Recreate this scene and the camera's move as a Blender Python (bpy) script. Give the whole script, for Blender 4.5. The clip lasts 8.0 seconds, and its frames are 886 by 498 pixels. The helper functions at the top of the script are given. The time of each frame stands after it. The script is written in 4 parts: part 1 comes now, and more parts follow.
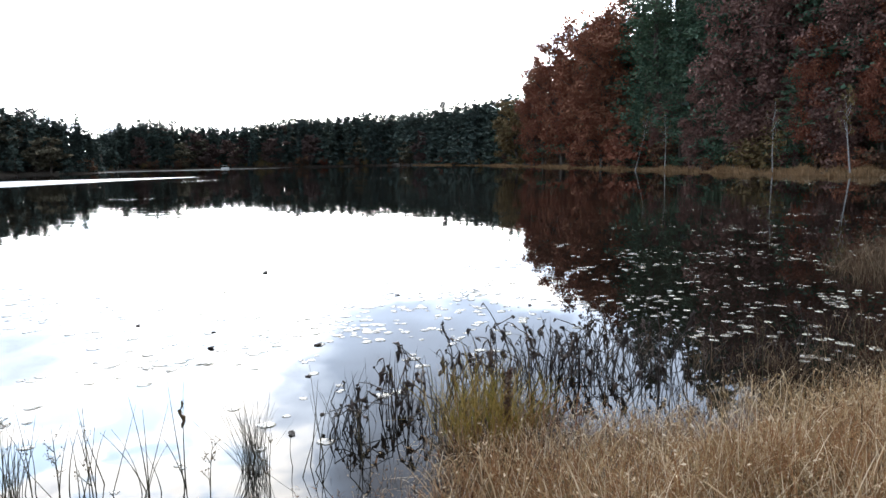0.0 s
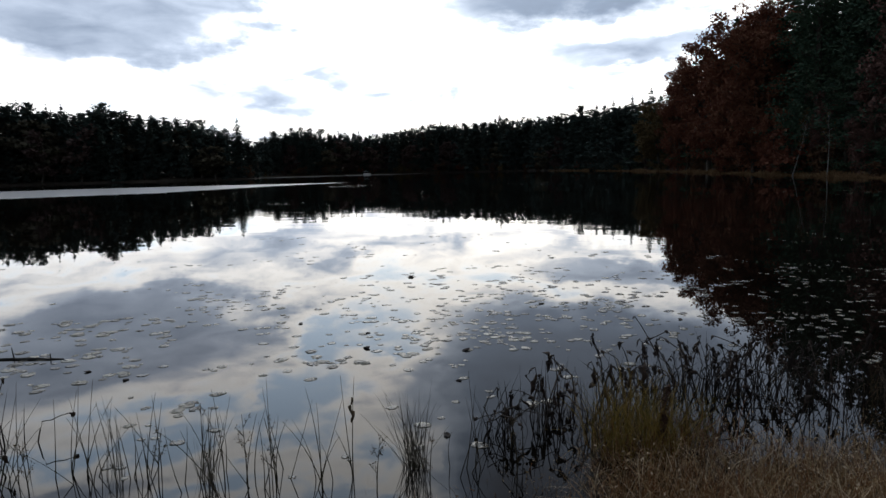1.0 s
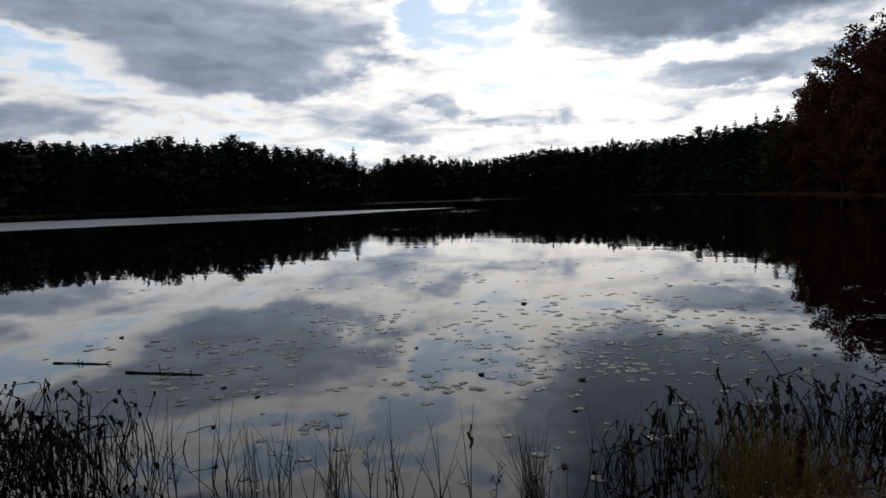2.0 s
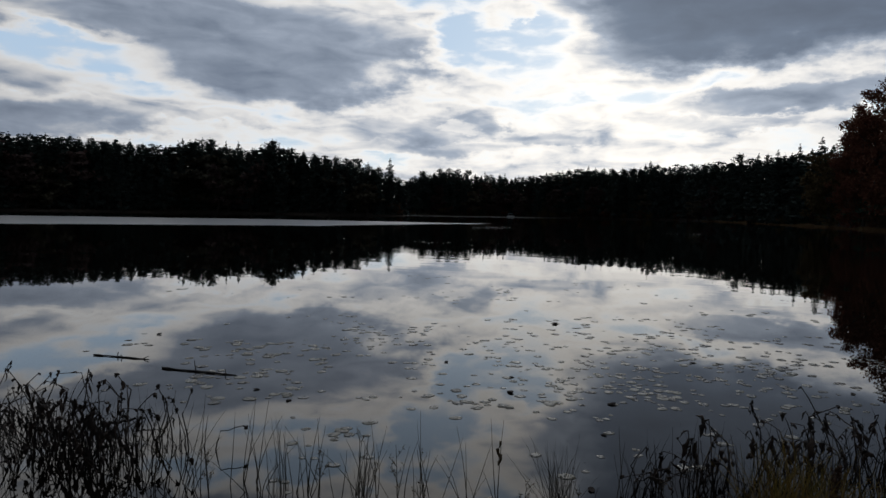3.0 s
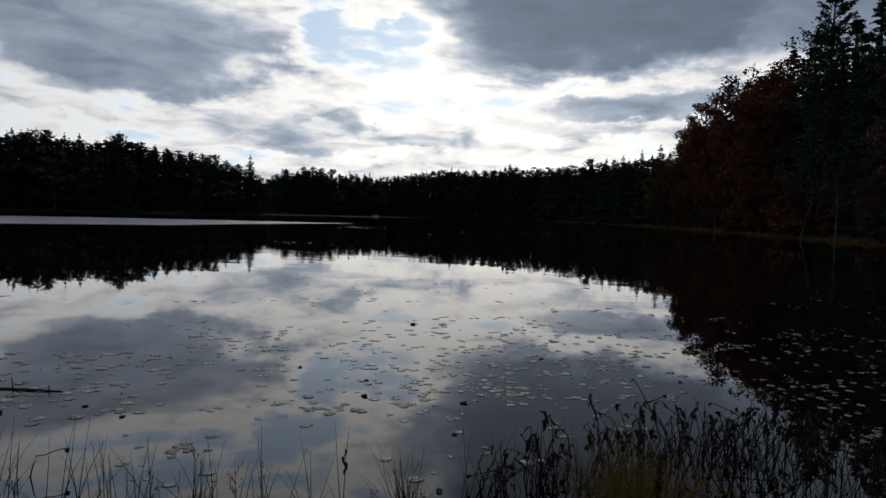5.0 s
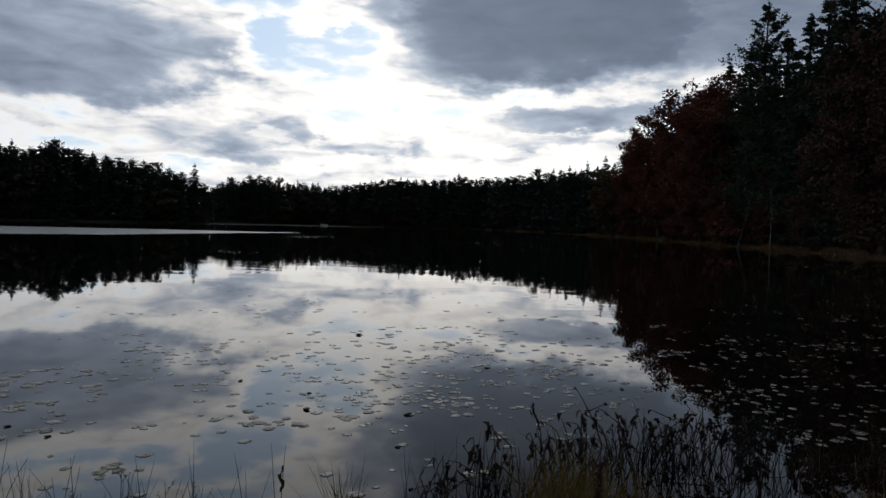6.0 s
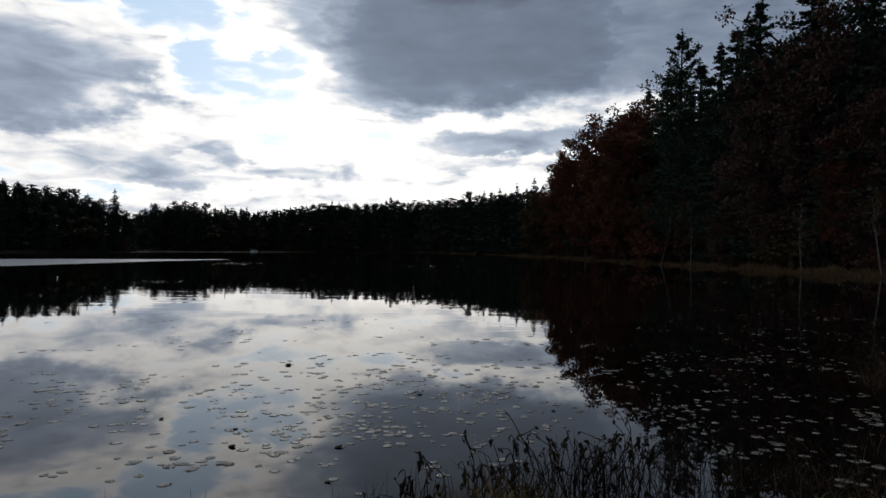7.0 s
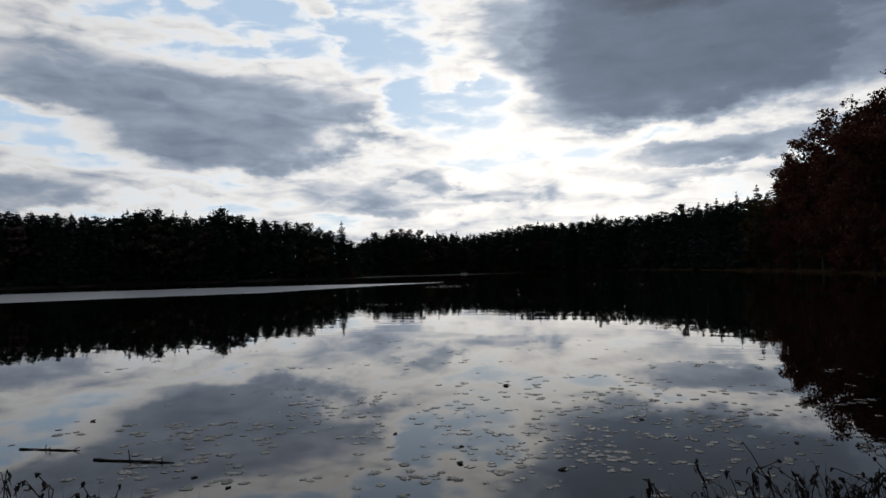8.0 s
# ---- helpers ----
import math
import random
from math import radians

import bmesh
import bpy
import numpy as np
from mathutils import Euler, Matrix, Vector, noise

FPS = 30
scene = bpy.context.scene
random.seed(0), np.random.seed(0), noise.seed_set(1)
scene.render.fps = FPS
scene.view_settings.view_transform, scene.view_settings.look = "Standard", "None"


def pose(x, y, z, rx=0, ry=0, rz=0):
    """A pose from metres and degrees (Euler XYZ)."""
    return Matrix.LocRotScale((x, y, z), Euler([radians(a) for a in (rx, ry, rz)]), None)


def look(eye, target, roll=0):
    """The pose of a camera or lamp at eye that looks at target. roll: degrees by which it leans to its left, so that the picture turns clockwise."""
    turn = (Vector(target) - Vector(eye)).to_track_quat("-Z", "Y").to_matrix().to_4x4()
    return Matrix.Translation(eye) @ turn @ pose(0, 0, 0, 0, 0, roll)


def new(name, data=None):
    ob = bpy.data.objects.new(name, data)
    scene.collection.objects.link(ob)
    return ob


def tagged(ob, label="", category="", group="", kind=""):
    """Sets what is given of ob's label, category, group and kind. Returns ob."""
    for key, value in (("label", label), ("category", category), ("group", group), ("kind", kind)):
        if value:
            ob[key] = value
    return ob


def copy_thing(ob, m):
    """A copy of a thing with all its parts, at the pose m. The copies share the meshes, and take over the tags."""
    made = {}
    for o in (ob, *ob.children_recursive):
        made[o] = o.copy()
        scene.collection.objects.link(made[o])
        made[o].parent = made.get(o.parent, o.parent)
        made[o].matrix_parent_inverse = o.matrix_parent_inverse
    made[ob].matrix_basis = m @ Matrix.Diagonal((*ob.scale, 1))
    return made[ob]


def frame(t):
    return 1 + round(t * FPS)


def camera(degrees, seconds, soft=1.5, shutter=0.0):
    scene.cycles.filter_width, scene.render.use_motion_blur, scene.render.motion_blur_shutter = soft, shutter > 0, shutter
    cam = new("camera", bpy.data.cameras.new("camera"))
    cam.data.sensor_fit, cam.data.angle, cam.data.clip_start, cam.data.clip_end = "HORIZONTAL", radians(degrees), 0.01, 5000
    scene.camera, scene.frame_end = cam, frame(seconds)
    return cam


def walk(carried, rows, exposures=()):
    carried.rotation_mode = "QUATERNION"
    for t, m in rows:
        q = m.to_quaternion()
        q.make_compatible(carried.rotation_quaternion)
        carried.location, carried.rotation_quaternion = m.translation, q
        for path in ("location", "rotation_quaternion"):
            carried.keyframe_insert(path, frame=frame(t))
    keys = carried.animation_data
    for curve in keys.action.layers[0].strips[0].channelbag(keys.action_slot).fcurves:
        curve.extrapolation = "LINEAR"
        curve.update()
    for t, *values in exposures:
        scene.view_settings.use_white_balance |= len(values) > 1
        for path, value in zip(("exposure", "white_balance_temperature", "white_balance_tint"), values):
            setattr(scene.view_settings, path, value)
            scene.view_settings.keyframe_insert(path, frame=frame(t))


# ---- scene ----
cam = camera(66.85, 8.0)
PATH = [
    (0, (0.258, 0.028, 1.637), (0.200, 2.009, 1.373), -1.23),
    (0.5, (0.194, -0.028, 1.672), (0.021, 1.948, 1.419), -1.22),
    (1, (0.132, -0.087, 1.689), (-0.318, 1.847, 1.450), -1.44),
    (1.5, (0.114, -0.139, 1.697), (-0.489, 1.758, 1.506), -1.70),
    (2, (0.098, -0.173, 1.728), (-0.661, 1.671, 1.571), -1.92),
    (2.2, (0.079, -0.182, 1.731), (-0.692, 1.657, 1.580), -0.62),
    (3.3, (0.077, -0.255, 1.747), (-0.776, 1.551, 1.650), 1.14),
    (3.5, (0.096, -0.201, 1.753), (-0.745, 1.611, 1.669), 0.87),
    (4, (0.109, -0.188, 1.746), (-0.592, 1.683, 1.660), 1.20),
    (4.5, (0.143, -0.180, 1.764), (-0.407, 1.739, 1.650), 1.47),
    (5.8, (0.192, -0.085, 1.745), (-0.180, 1.879, 1.665), 1.19),
    (6, (0.209, -0.093, 1.765), (-0.114, 1.879, 1.690), 1.39),
    (6.5, (0.241, -0.037, 1.776), (0.123, 1.958, 1.699), 2.10),
    (7, (0.244, -0.052, 1.797), (0.117, 1.944, 1.793), 0.31),
    (7.5, (0.214, -0.142, 1.829), (-0.211, 1.812, 1.816), -0.70),
    (8, (0.188, -0.173, 1.830), (-0.532, 1.692, 1.892), -1.55),
]
EXPOSURES = [(0.0, 3.55), (0.3, 2.75), (0.6, 1.8), (1.0, 1.0), (1.5, 0.44), (2.2, 0.10), (3.4, -0.06), (6.0, 0.14), (7.2, 0.22), (8.0, 0.0)]
walk(cam, [(t, look(eye, target, roll)) for t, eye, target, roll in PATH], EXPOSURES)

# ---------------------------------------------------------------- sky and sun
SUN_AZ, SUN_EL = 11.0, 11.0        # degrees to the left of +y, and above the horizon


class Nodes:
    """Short hand for building node trees."""

    def __init__(self, tree):
        self.tree = tree

    def add(self, kind, **props):
        n = self.tree.nodes.new(kind)
        for k, v in props.items():
            if k == "operation":
                n.operation = v
            elif k == "data_type":
                n.data_type = v
            elif k == "blend_type":
                n.blend_type = v
        return n

    def put(self, socket, value):
        if isinstance(value, bpy.types.NodeSocket):
            self.tree.links.new(value, socket)
        else:
            socket.default_value = value

    def math(self, op, a, b=0.0, c=0.0, clamp=False):
        n = self.add("ShaderNodeMath", operation=op)
        n.use_clamp = clamp
        for s, v in zip(n.inputs, (a, b, c)):
            self.put(s, v)
        return n.outputs[0]

    def mix(self, fac, a, b, mode="MIX"):
        n = self.add("ShaderNodeMix", data_type="RGBA", blend_type=mode)
        self.put(n.inputs[0], fac)
        self.put(n.inputs[6], a if isinstance(a, bpy.types.NodeSocket) else (*a, 1))
        self.put(n.inputs[7], b if isinstance(b, bpy.types.NodeSocket) else (*b, 1))
        return n.outputs[2]

    def noise(self, vector, scale, detail=4.0, rough=0.55, distortion=0.0):
        n = self.add("ShaderNodeTexNoise")
        if vector is not None:
            self.put(n.inputs["Vector"], vector)
        self.put(n.inputs["Scale"], scale)
        self.put(n.inputs["Detail"], detail)
        self.put(n.inputs["Roughness"], rough)
        self.put(n.inputs["Distortion"], distortion)
        return n.outputs[0]

    def ramp(self, fac, stops):
        n = self.add("ShaderNodeValToRGB")
        els = n.color_ramp.elements
        while len(els) < len(stops):
            els.new(0.5)
        for e, (p, c) in zip(els, stops):
            e.position, e.color = p, (*c, 1)
        self.put(n.inputs[0], fac)
        return n.outputs[0]

    def span(self, v, lo, hi, to_lo=0.0, to_hi=1.0):
        n = self.add("ShaderNodeMapRange")
        n.interpolation_type = "SMOOTHSTEP"
        for s, x in zip(n.inputs, (v, lo, hi, to_lo, to_hi)):
            self.put(s, x)
        return n.outputs[0]

    def xyz(self, x, y, z):
        n = self.add("ShaderNodeCombineXYZ")
        for s, v in zip(n.inputs, (x, y, z)):
            self.put(s, v)
        return n.outputs[0]

    def split(self, v):
        n = self.add("ShaderNodeSeparateXYZ")
        self.put(n.inputs[0], v)
        return n.outputs


def build_sky():
    world = bpy.data.worlds.new("sky")
    scene.world = world
    world.use_nodes = True
    N = Nodes(world.node_tree)
    for n in list(world.node_tree.nodes):
        world.node_tree.nodes.remove(n)
    out, back = N.add("ShaderNodeOutputWorld"), N.add("ShaderNodeBackground")
    sky = N.add("ShaderNodeTexSky")
    sky.sky_type, sky.sun_disc = "NISHITA", False
    sky.sun_elevation, sky.sun_rotation = radians(SUN_EL), radians(-SUN_AZ)
    sky.air_density, sky.dust_density, sky.ozone_density = 1.0, 0.6, 1.5
    x, y, z = N.split(N.add("ShaderNodeTexCoord").outputs["Generated"])
    M = N.math
    az = M("DEGREES", M("ARCTAN2", M("MULTIPLY", x, -1.0), y))
    el = M("DEGREES", M("ARCSINE", M("MAXIMUM", z, 0.0)))
    # clouds lie on a level sheet far above, so they crowd together towards the horizon
    low = M("ADD", M("MAXIMUM", z, 0.0), 0.07)
    sheet = N.xyz(M("DIVIDE", x, low), M("DIVIDE", y, low), 0.0)
    wide = N.noise(sheet, 0.55, 3.0, 0.5)
    fine = N.noise(sheet, 1.1, 3.0, 0.5, 0.3)
    wisp = N.noise(N.xyz(M("MULTIPLY", az, 0.055), M("MULTIPLY", el, 0.20), 3.0), 2.0, 4.0, 0.52, 0.2)
    puff = N.noise(N.xyz(M("MULTIPLY", az, 0.13), M("MULTIPLY", el, 0.24), 7.0), 2.1, 6.0, 0.58)
    band = N.noise(N.xyz(M("MULTIPLY", az, 0.12), M("MULTIPLY", el, 0.40), 11.0), 2.0, 3.0, 0.5, 0.6)
    # the edges of the big clouds are torn by the finer ones
    azw = M("ADD", az, M("MULTIPLY", M("SUBTRACT", puff, 0.5), 8.0))
    elw = M("ADD", el, M("ADD", M("MULTIPLY", M("SUBTRACT", wisp, 0.5), 1.6), M("MULTIPLY", M("SUBTRACT", puff, 0.5), 2.6)))

    def bank(a, e, wa, down, up, amount, tilt=0.0):
        da, de = M("SUBTRACT", azw, a), M("SUBTRACT", elw, e)
        de = M("ADD", de, M("MULTIPLY", da, tilt))
        below = M("POWER", M("MAXIMUM", M("DIVIDE", de, -down), 0.0), 3.0)
        above = M("POWER", M("MAXIMUM", M("DIVIDE", de, up), 0.0), 3.0)
        r3 = M("ADD", M("POWER", M("ABSOLUTE", M("DIVIDE", da, wa)), 3.0), M("ADD", below, above))
        return N.span(r3, 0.15, 1.8, amount, 0.0) if amount > 0 else N.span(r3, 0.0, 2.4, amount, 0.0)

    heap, gaps = 0.0, 0.0
    for spot in CLOUDS:
        if spot[5] > 0:
            heap = M("MAXIMUM", heap, bank(*spot))
        else:
            gaps = M("ADD", gaps, bank(*spot))
    # a deep cloud hides the finer ones behind it
    thin = M("SUBTRACT", 1.0, M("MULTIPLY", M("MULTIPLY", heap, 2.6, clamp=True), 0.82))
    loose = M("ADD", M("ADD", M("MULTIPLY", wide, 0.20), M("MULTIPLY", puff, 0.44)), M("ADD", M("MULTIPLY", fine, 0.20), M("MULTIPLY", wisp, 0.50)))
    loose = M("ADD", loose, M("MULTIPLY", band, 0.56))
    loose = M("MULTIPLY", M("MULTIPLY", M("SUBTRACT", loose, 0.94), 1.30), thin)
    high = M("ADD", N.span(el, 24.0, 50.0, 0.0, 0.26), M("MULTIPLY", N.span(el, 19.0, 28.0, 0.0, 1.0), M("MULTIPLY", M("ADD", M("SUBTRACT", wide, 0.52), M("MULTIPLY", M("SUBTRACT", fine, 0.5), 0.7)), 1.5)))
    thick = M("ADD", M("ADD", loose, 0.30), M("ADD", M("ADD", heap, gaps), high))
    thick = M("MAXIMUM", M("MINIMUM", thick, 1.0), 0.0)
    # thin cloud is lit through, thick cloud is grey below
    cloud = N.ramp(thick, [(0.0, (1.0, 1.0, 1.02)), (0.18, (1.26, 1.24, 1.22)), (0.31, (1.06, 1.05, 1.04)), (0.43, (0.84, 0.86, 0.90)),
                           (0.57, (0.42, 0.49, 0.61)), (0.74, (0.185, 0.235, 0.325)), (1.0, (0.090, 0.105, 0.140))])
    cover = N.span(thick, 0.0, 0.36)
    # brighter towards the hidden sun, dimmer away from it
    sx, sy, sz = (-math.sin(radians(SUN_AZ)) * math.cos(radians(SUN_EL)), math.cos(radians(SUN_AZ)) * math.cos(radians(SUN_EL)), math.sin(radians(SUN_EL)))
    toward = M("ADD", M("ADD", M("MULTIPLY", x, sx), M("MULTIPLY", y, sy)), M("MULTIPLY", z, sz))
    near_sun = M("POWER", M("MAXIMUM", toward, 0.0), 14.0)
    gain = M("ADD", N.span(toward, -0.1, 1.0, 0.058, 0.74), M("MULTIPLY", near_sun, 0.28))
    bright = N.mix(1.0, cloud, N.xyz(gain, M("MULTIPLY", gain, M("SUBTRACT", 1.0, M("MULTIPLY", near_sun, 0.03))), M("MULTIPLY", gain, M("SUBTRACT", 1.0, M("MULTIPLY", near_sun, 0.08)))), "MULTIPLY")
    bright = N.mix(1.0, bright, (10.0, 10.0, 10.0), "MULTIPLY")
    blue = N.mix(1.0, N.mix(1.0, sky.outputs[0], BLUE, "MULTIPLY"), HAZE, "ADD")
    N.put(back.inputs["Color"], N.mix(cover, blue, bright))
    back.inputs["Strength"].default_value = 0.1
    N.tree.links.new(back.outputs[0], out.inputs[0])


# big clouds: azimuth, elevation, half width, height below and above the middle, thickness, slope
CLOUDS = [
    (41.0, 13.6, 15.0, 2.5, 2.9, 0.33, -0.10),
    (40.0, 11.0, 10.0, 2.4, 3.0, 0.35, -0.07),
    (34.0, 12.4, 8.0, 1.9, 2.6, 0.28, 0.0),
    (0.5, 18.0, 13.5, 6.3, 12.0, 0.50, 0.0),
    (3.0, 14.6, 10.0, 3.2, 4.0, 0.46, 0.0),
    (11.0, 20.5, 6.5, 5.0, 10.0, 0.30, 0.0),
    (0.0, 25.0, 14.0, 6.5, 12.0, 0.62, 0.0),
    (-14.0, 18.0, 17.0, 6.2, 10.0, 0.41, 0.0),
    (-3.0, 9.2, 9.5, 1.0, 1.0, 0.27, 0.09),
    (1.0, 7.2, 4.5, 0.6, 0.6, 0.18, 0.03),
    (27.5, 6.7, 6.0, 1.1, 1.0, 0.21, 0.0),
    (22.0, 7.6, 2.2, 0.9, 0.9, 0.18, 0.0),
    (25.5, 5.2, 7.0, 0.6, 0.6, 0.18, 0.0),
    (16.5, 6.2, 4.0, 0.6, 0.6, 0.17, 0.0),
    (56.5, 6.2, 9.0, 1.3, 1.2, 0.28, 0.0),
    (57.0, 9.0, 6.0, 1.0, 1.0, 0.15, 0.0),
    (46.0, 7.2, 6.0, 0.6, 0.6, 0.15, 0.0),
    (20.2, 15.9, 2.4, 0.8, 0.9, 0.16, 0.0),
    (50.0, 23.5, 12.0, 2.5, 6.0, 0.22, 0.0),
    (53.0, 11.2, 6.0, 1.6, 1.5, -0.24, -0.06),
    (20.6, 13.6, 5.5, 2.3, 2.8, -0.24, 0.0),
    (26.0, 17.9, 3.6, 1.3, 1.5, -0.22, 0.0),
    (41.0, 20.6, 7.0, 1.5, 1.6, -0.22, 0.0),
    (31.0, 19.6, 4.2, 1.7, 1.6, -0.22, 0.0),
    (26.5, 21.0, 4.0, 1.4, 1.6, -0.18, 0.0),
    (48.5, 9.0, 5.0, 0.7, 0.7, -0.16, 0.0),
    (24.0, 7.1, 1.4, 0.4, 0.4, -0.14, 0.0),
    (36.0, 17.3, 15.0, 0.7, 0.8, -0.08, 0.06),
]
BLUE, HAZE = (0.14, 0.16, 0.20), (4.1, 5.3, 6.7)      # clear air, and the thin haze in it
build_sky()

sun = new("sun", bpy.data.lights.new("sun", "SUN"))
sun.data.energy, sun.data.angle, sun.data.color = 0.06, radians(120), (1.0, 0.93, 0.82)
sun.matrix_world = look((0, 0, 0), (math.sin(radians(SUN_AZ)) * math.cos(radians(SUN_EL)), -math.cos(radians(SUN_AZ)) * math.cos(radians(SUN_EL)), -math.sin(radians(SUN_EL))))

# ---------------------------------------------------------------- materials


def material(name):
    m = bpy.data.materials.new(name)
    m.use_nodes = True
    N = Nodes(m.node_tree)
    return m, N, m.node_tree.nodes["Principled BSDF"]


def leafy(name, stops, rough=0.9, grain=3.0, through_light=0.0, spec=0.06, weights=(0.45, 0.25, 0.40)):
    """Foliage and stalks: colours vary from piece to piece, from plant to plant and with a soft stain."""
    m, N, bsdf = material(name)
    island = N.add("ShaderNodeNewGeometry").outputs["Random Per Island"]
    plant = N.add("ShaderNodeObjectInfo").outputs["Random"]
    pos = N.add("ShaderNodeTexCoord").outputs["Object"]
    stain = N.noise(pos, grain, 4.0)
    f = N.math("ADD", N.math("MULTIPLY", island, weights[0]), N.math("ADD", N.math("MULTIPLY", plant, weights[1]), N.math("MULTIPLY", stain, weights[2])))
    f = N.math("SUBTRACT", f, 0.05)
    col = N.ramp(f, stops)
    N.put(bsdf.inputs["Base Color"], col)
    bsdf.inputs["Roughness"].default_value = rough
    bsdf.inputs["Specular IOR Level"].default_value = spec
    if through_light:
        out = m.node_tree.nodes["Material Output"]
        tr, mx = N.add("ShaderNodeBsdfTranslucent"), N.add("ShaderNodeMixShader")
        N.put(tr.inputs["Color"], col)
        mx.inputs[0].default_value = through_light
        m.node_tree.links.new(bsdf.outputs[0], mx.inputs[1])
        m.node_tree.links.new(tr.outputs[0], mx.inputs[2])
        m.node_tree.links.new(mx.outputs[0], out.inputs[0])
    return m


def barky(name, stops, scale=(6, 6, 1.5), rough=0.9, bump=0.4):
    m, N, bsdf = material(name)
    mp = N.add("ShaderNodeMapping")
    N.put(mp.inputs["Vector"], N.add("ShaderNodeTexCoord").outputs["Object"])
    mp.inputs["Scale"].default_value = scale
    f = N.noise(mp.outputs[0], 1.0, 6.0, 0.65, 0.3)
    N.put(bsdf.inputs["Base Color"], N.ramp(f, stops))
    b = N.add("ShaderNodeBump")
    b.inputs["Strength"].default_value = bump
    b.inputs["Distance"].default_value = 0.02
    N.put(b.inputs["Height"], f)
    N.put(bsdf.inputs["Normal"], b.outputs[0])
    bsdf.inputs["Roughness"].default_value = rough
    bsdf.inputs["Specular IOR Level"].default_value = 0.2
    return m


PINE = leafy("pine_needles", [(0.2, (0.027, 0.051, 0.037)), (0.5, (0.051, 0.083, 0.056)), (0.8, (0.081, 0.111, 0.070))], grain=0.6, weights=(0.18, 0.32, 0.60))
# pines across the lake: distance haze mixed into a greyer, bluer green
HAZEDPINE = leafy("hazed_pine_needles", [(0.2, (0.032, 0.045, 0.041)), (0.5, (0.044, 0.060, 0.053)), (0.8, (0.058, 0.074, 0.062))], grain=0.4, weights=(0.15, 0.45, 0.40))
RUST = leafy("rust_oak_leaves", [(0.2, (0.081, 0.031, 0.021)), (0.5, (0.153, 0.058, 0.037)), (0.8, (0.196, 0.093, 0.055))], grain=0.5, weights=(0.2, 0.3, 0.60))
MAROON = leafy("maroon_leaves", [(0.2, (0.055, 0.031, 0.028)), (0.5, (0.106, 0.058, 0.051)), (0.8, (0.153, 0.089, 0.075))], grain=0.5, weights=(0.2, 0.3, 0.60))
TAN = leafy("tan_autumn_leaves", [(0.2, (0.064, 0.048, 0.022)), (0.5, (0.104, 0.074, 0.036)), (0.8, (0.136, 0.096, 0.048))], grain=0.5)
SHRUB = leafy("brown_shrub_twigs", [(0.2, (0.038, 0.022, 0.017)), (0.5, (0.076, 0.043, 0.029)), (0.8, (0.119, 0.064, 0.034))], grain=0.7)
# autumn leaves across the lake, their red and tan greyed as painted haze
HAZEDRED = leafy("hazed_red_leaves", [(0.2, (0.048, 0.033, 0.031)), (0.5, (0.074, 0.050, 0.046)), (0.8, (0.098, 0.068, 0.058))], grain=0.4, weights=(0.15, 0.40, 0.45))
HAZEDTAN = leafy("hazed_tan_leaves", [(0.2, (0.050, 0.046, 0.034)), (0.5, (0.074, 0.066, 0.046)), (0.8, (0.096, 0.082, 0.056))], grain=0.4, weights=(0.15, 0.40, 0.45))
BARK = barky("dark_bark", [(0.3, (0.025, 0.020, 0.017)), (0.7, (0.085, 0.070, 0.058))])
BIRCH = barky("pale_birch_bark", [(0.32, (0.05, 0.046, 0.043)), (0.48, (0.18, 0.172, 0.165)), (0.75, (0.36, 0.345, 0.33))], scale=(2, 2, 5))
STRAW = leafy("dry_grass", [(0.1, (0.050, 0.028, 0.016)), (0.3, (0.170, 0.105, 0.055)), (0.55, (0.300, 0.205, 0.108)), (0.85, (0.56, 0.45, 0.324))], grain=1.2, through_light=0.2, weights=(0.78, 0.0, 0.34))
BROWNGRASS = leafy("brown_matted_grass", [(0.1, (0.014, 0.008, 0.006)), (0.38, (0.085, 0.052, 0.024)), (0.52, (0.150, 0.118, 0.048)), (0.66, (0.235, 0.155, 0.079)), (0.9, (0.48, 0.37, 0.240))], grain=1.2, through_light=0.15, weights=(0.78, 0.0, 0.34))
RUSSET = leafy("russet_grass", [(0.1, (0.086, 0.035, 0.016)), (0.5, (0.166, 0.076, 0.032)), (0.85, (0.238, 0.144, 0.072))], grain=1.5, through_light=0.2)
SEDGE = leafy("green_sedge", [(0.1, (0.038, 0.033, 0.009)), (0.40, (0.105, 0.090, 0.019)), (0.58, (0.19, 0.125, 0.032)), (0.85, (0.28, 0.19, 0.065))], grain=2.0, through_light=0.25)
REED = leafy("golden_shore_reeds", [(0.1, (0.085, 0.046, 0.024)), (0.4, (0.15, 0.090, 0.048)), (0.65, (0.20, 0.125, 0.066)), (0.85, (0.27, 0.18, 0.10))], grain=0.25, through_light=0.15)
WILTED = leafy("blackened_weed", [(0.1, (0.012, 0.010, 0.010)), (0.5, (0.030, 0.022, 0.019)), (0.85, (0.065, 0.040, 0.028))], rough=0.6, grain=9.0, spec=0.12)
BROWNREED = leafy("brown_reeds", [(0.1, (0.026, 0.017, 0.012)), (0.5, (0.083, 0.055, 0.035)), (0.85, (0.225, 0.165, 0.101))], grain=2.0, through_light=0.1)
RUSH = leafy("dark_rush_stem", [(0.1, (0.015, 0.013, 0.008)), (0.5, (0.036, 0.029, 0.016)), (0.85, (0.072, 0.051, 0.027))], rough=0.6, grain=8.0)
WETWOOD = barky("wet_dead_wood", [(0.3, (0.012, 0.010, 0.009)), (0.7, (0.05, 0.042, 0.036))], scale=(30, 30, 6), rough=0.45)
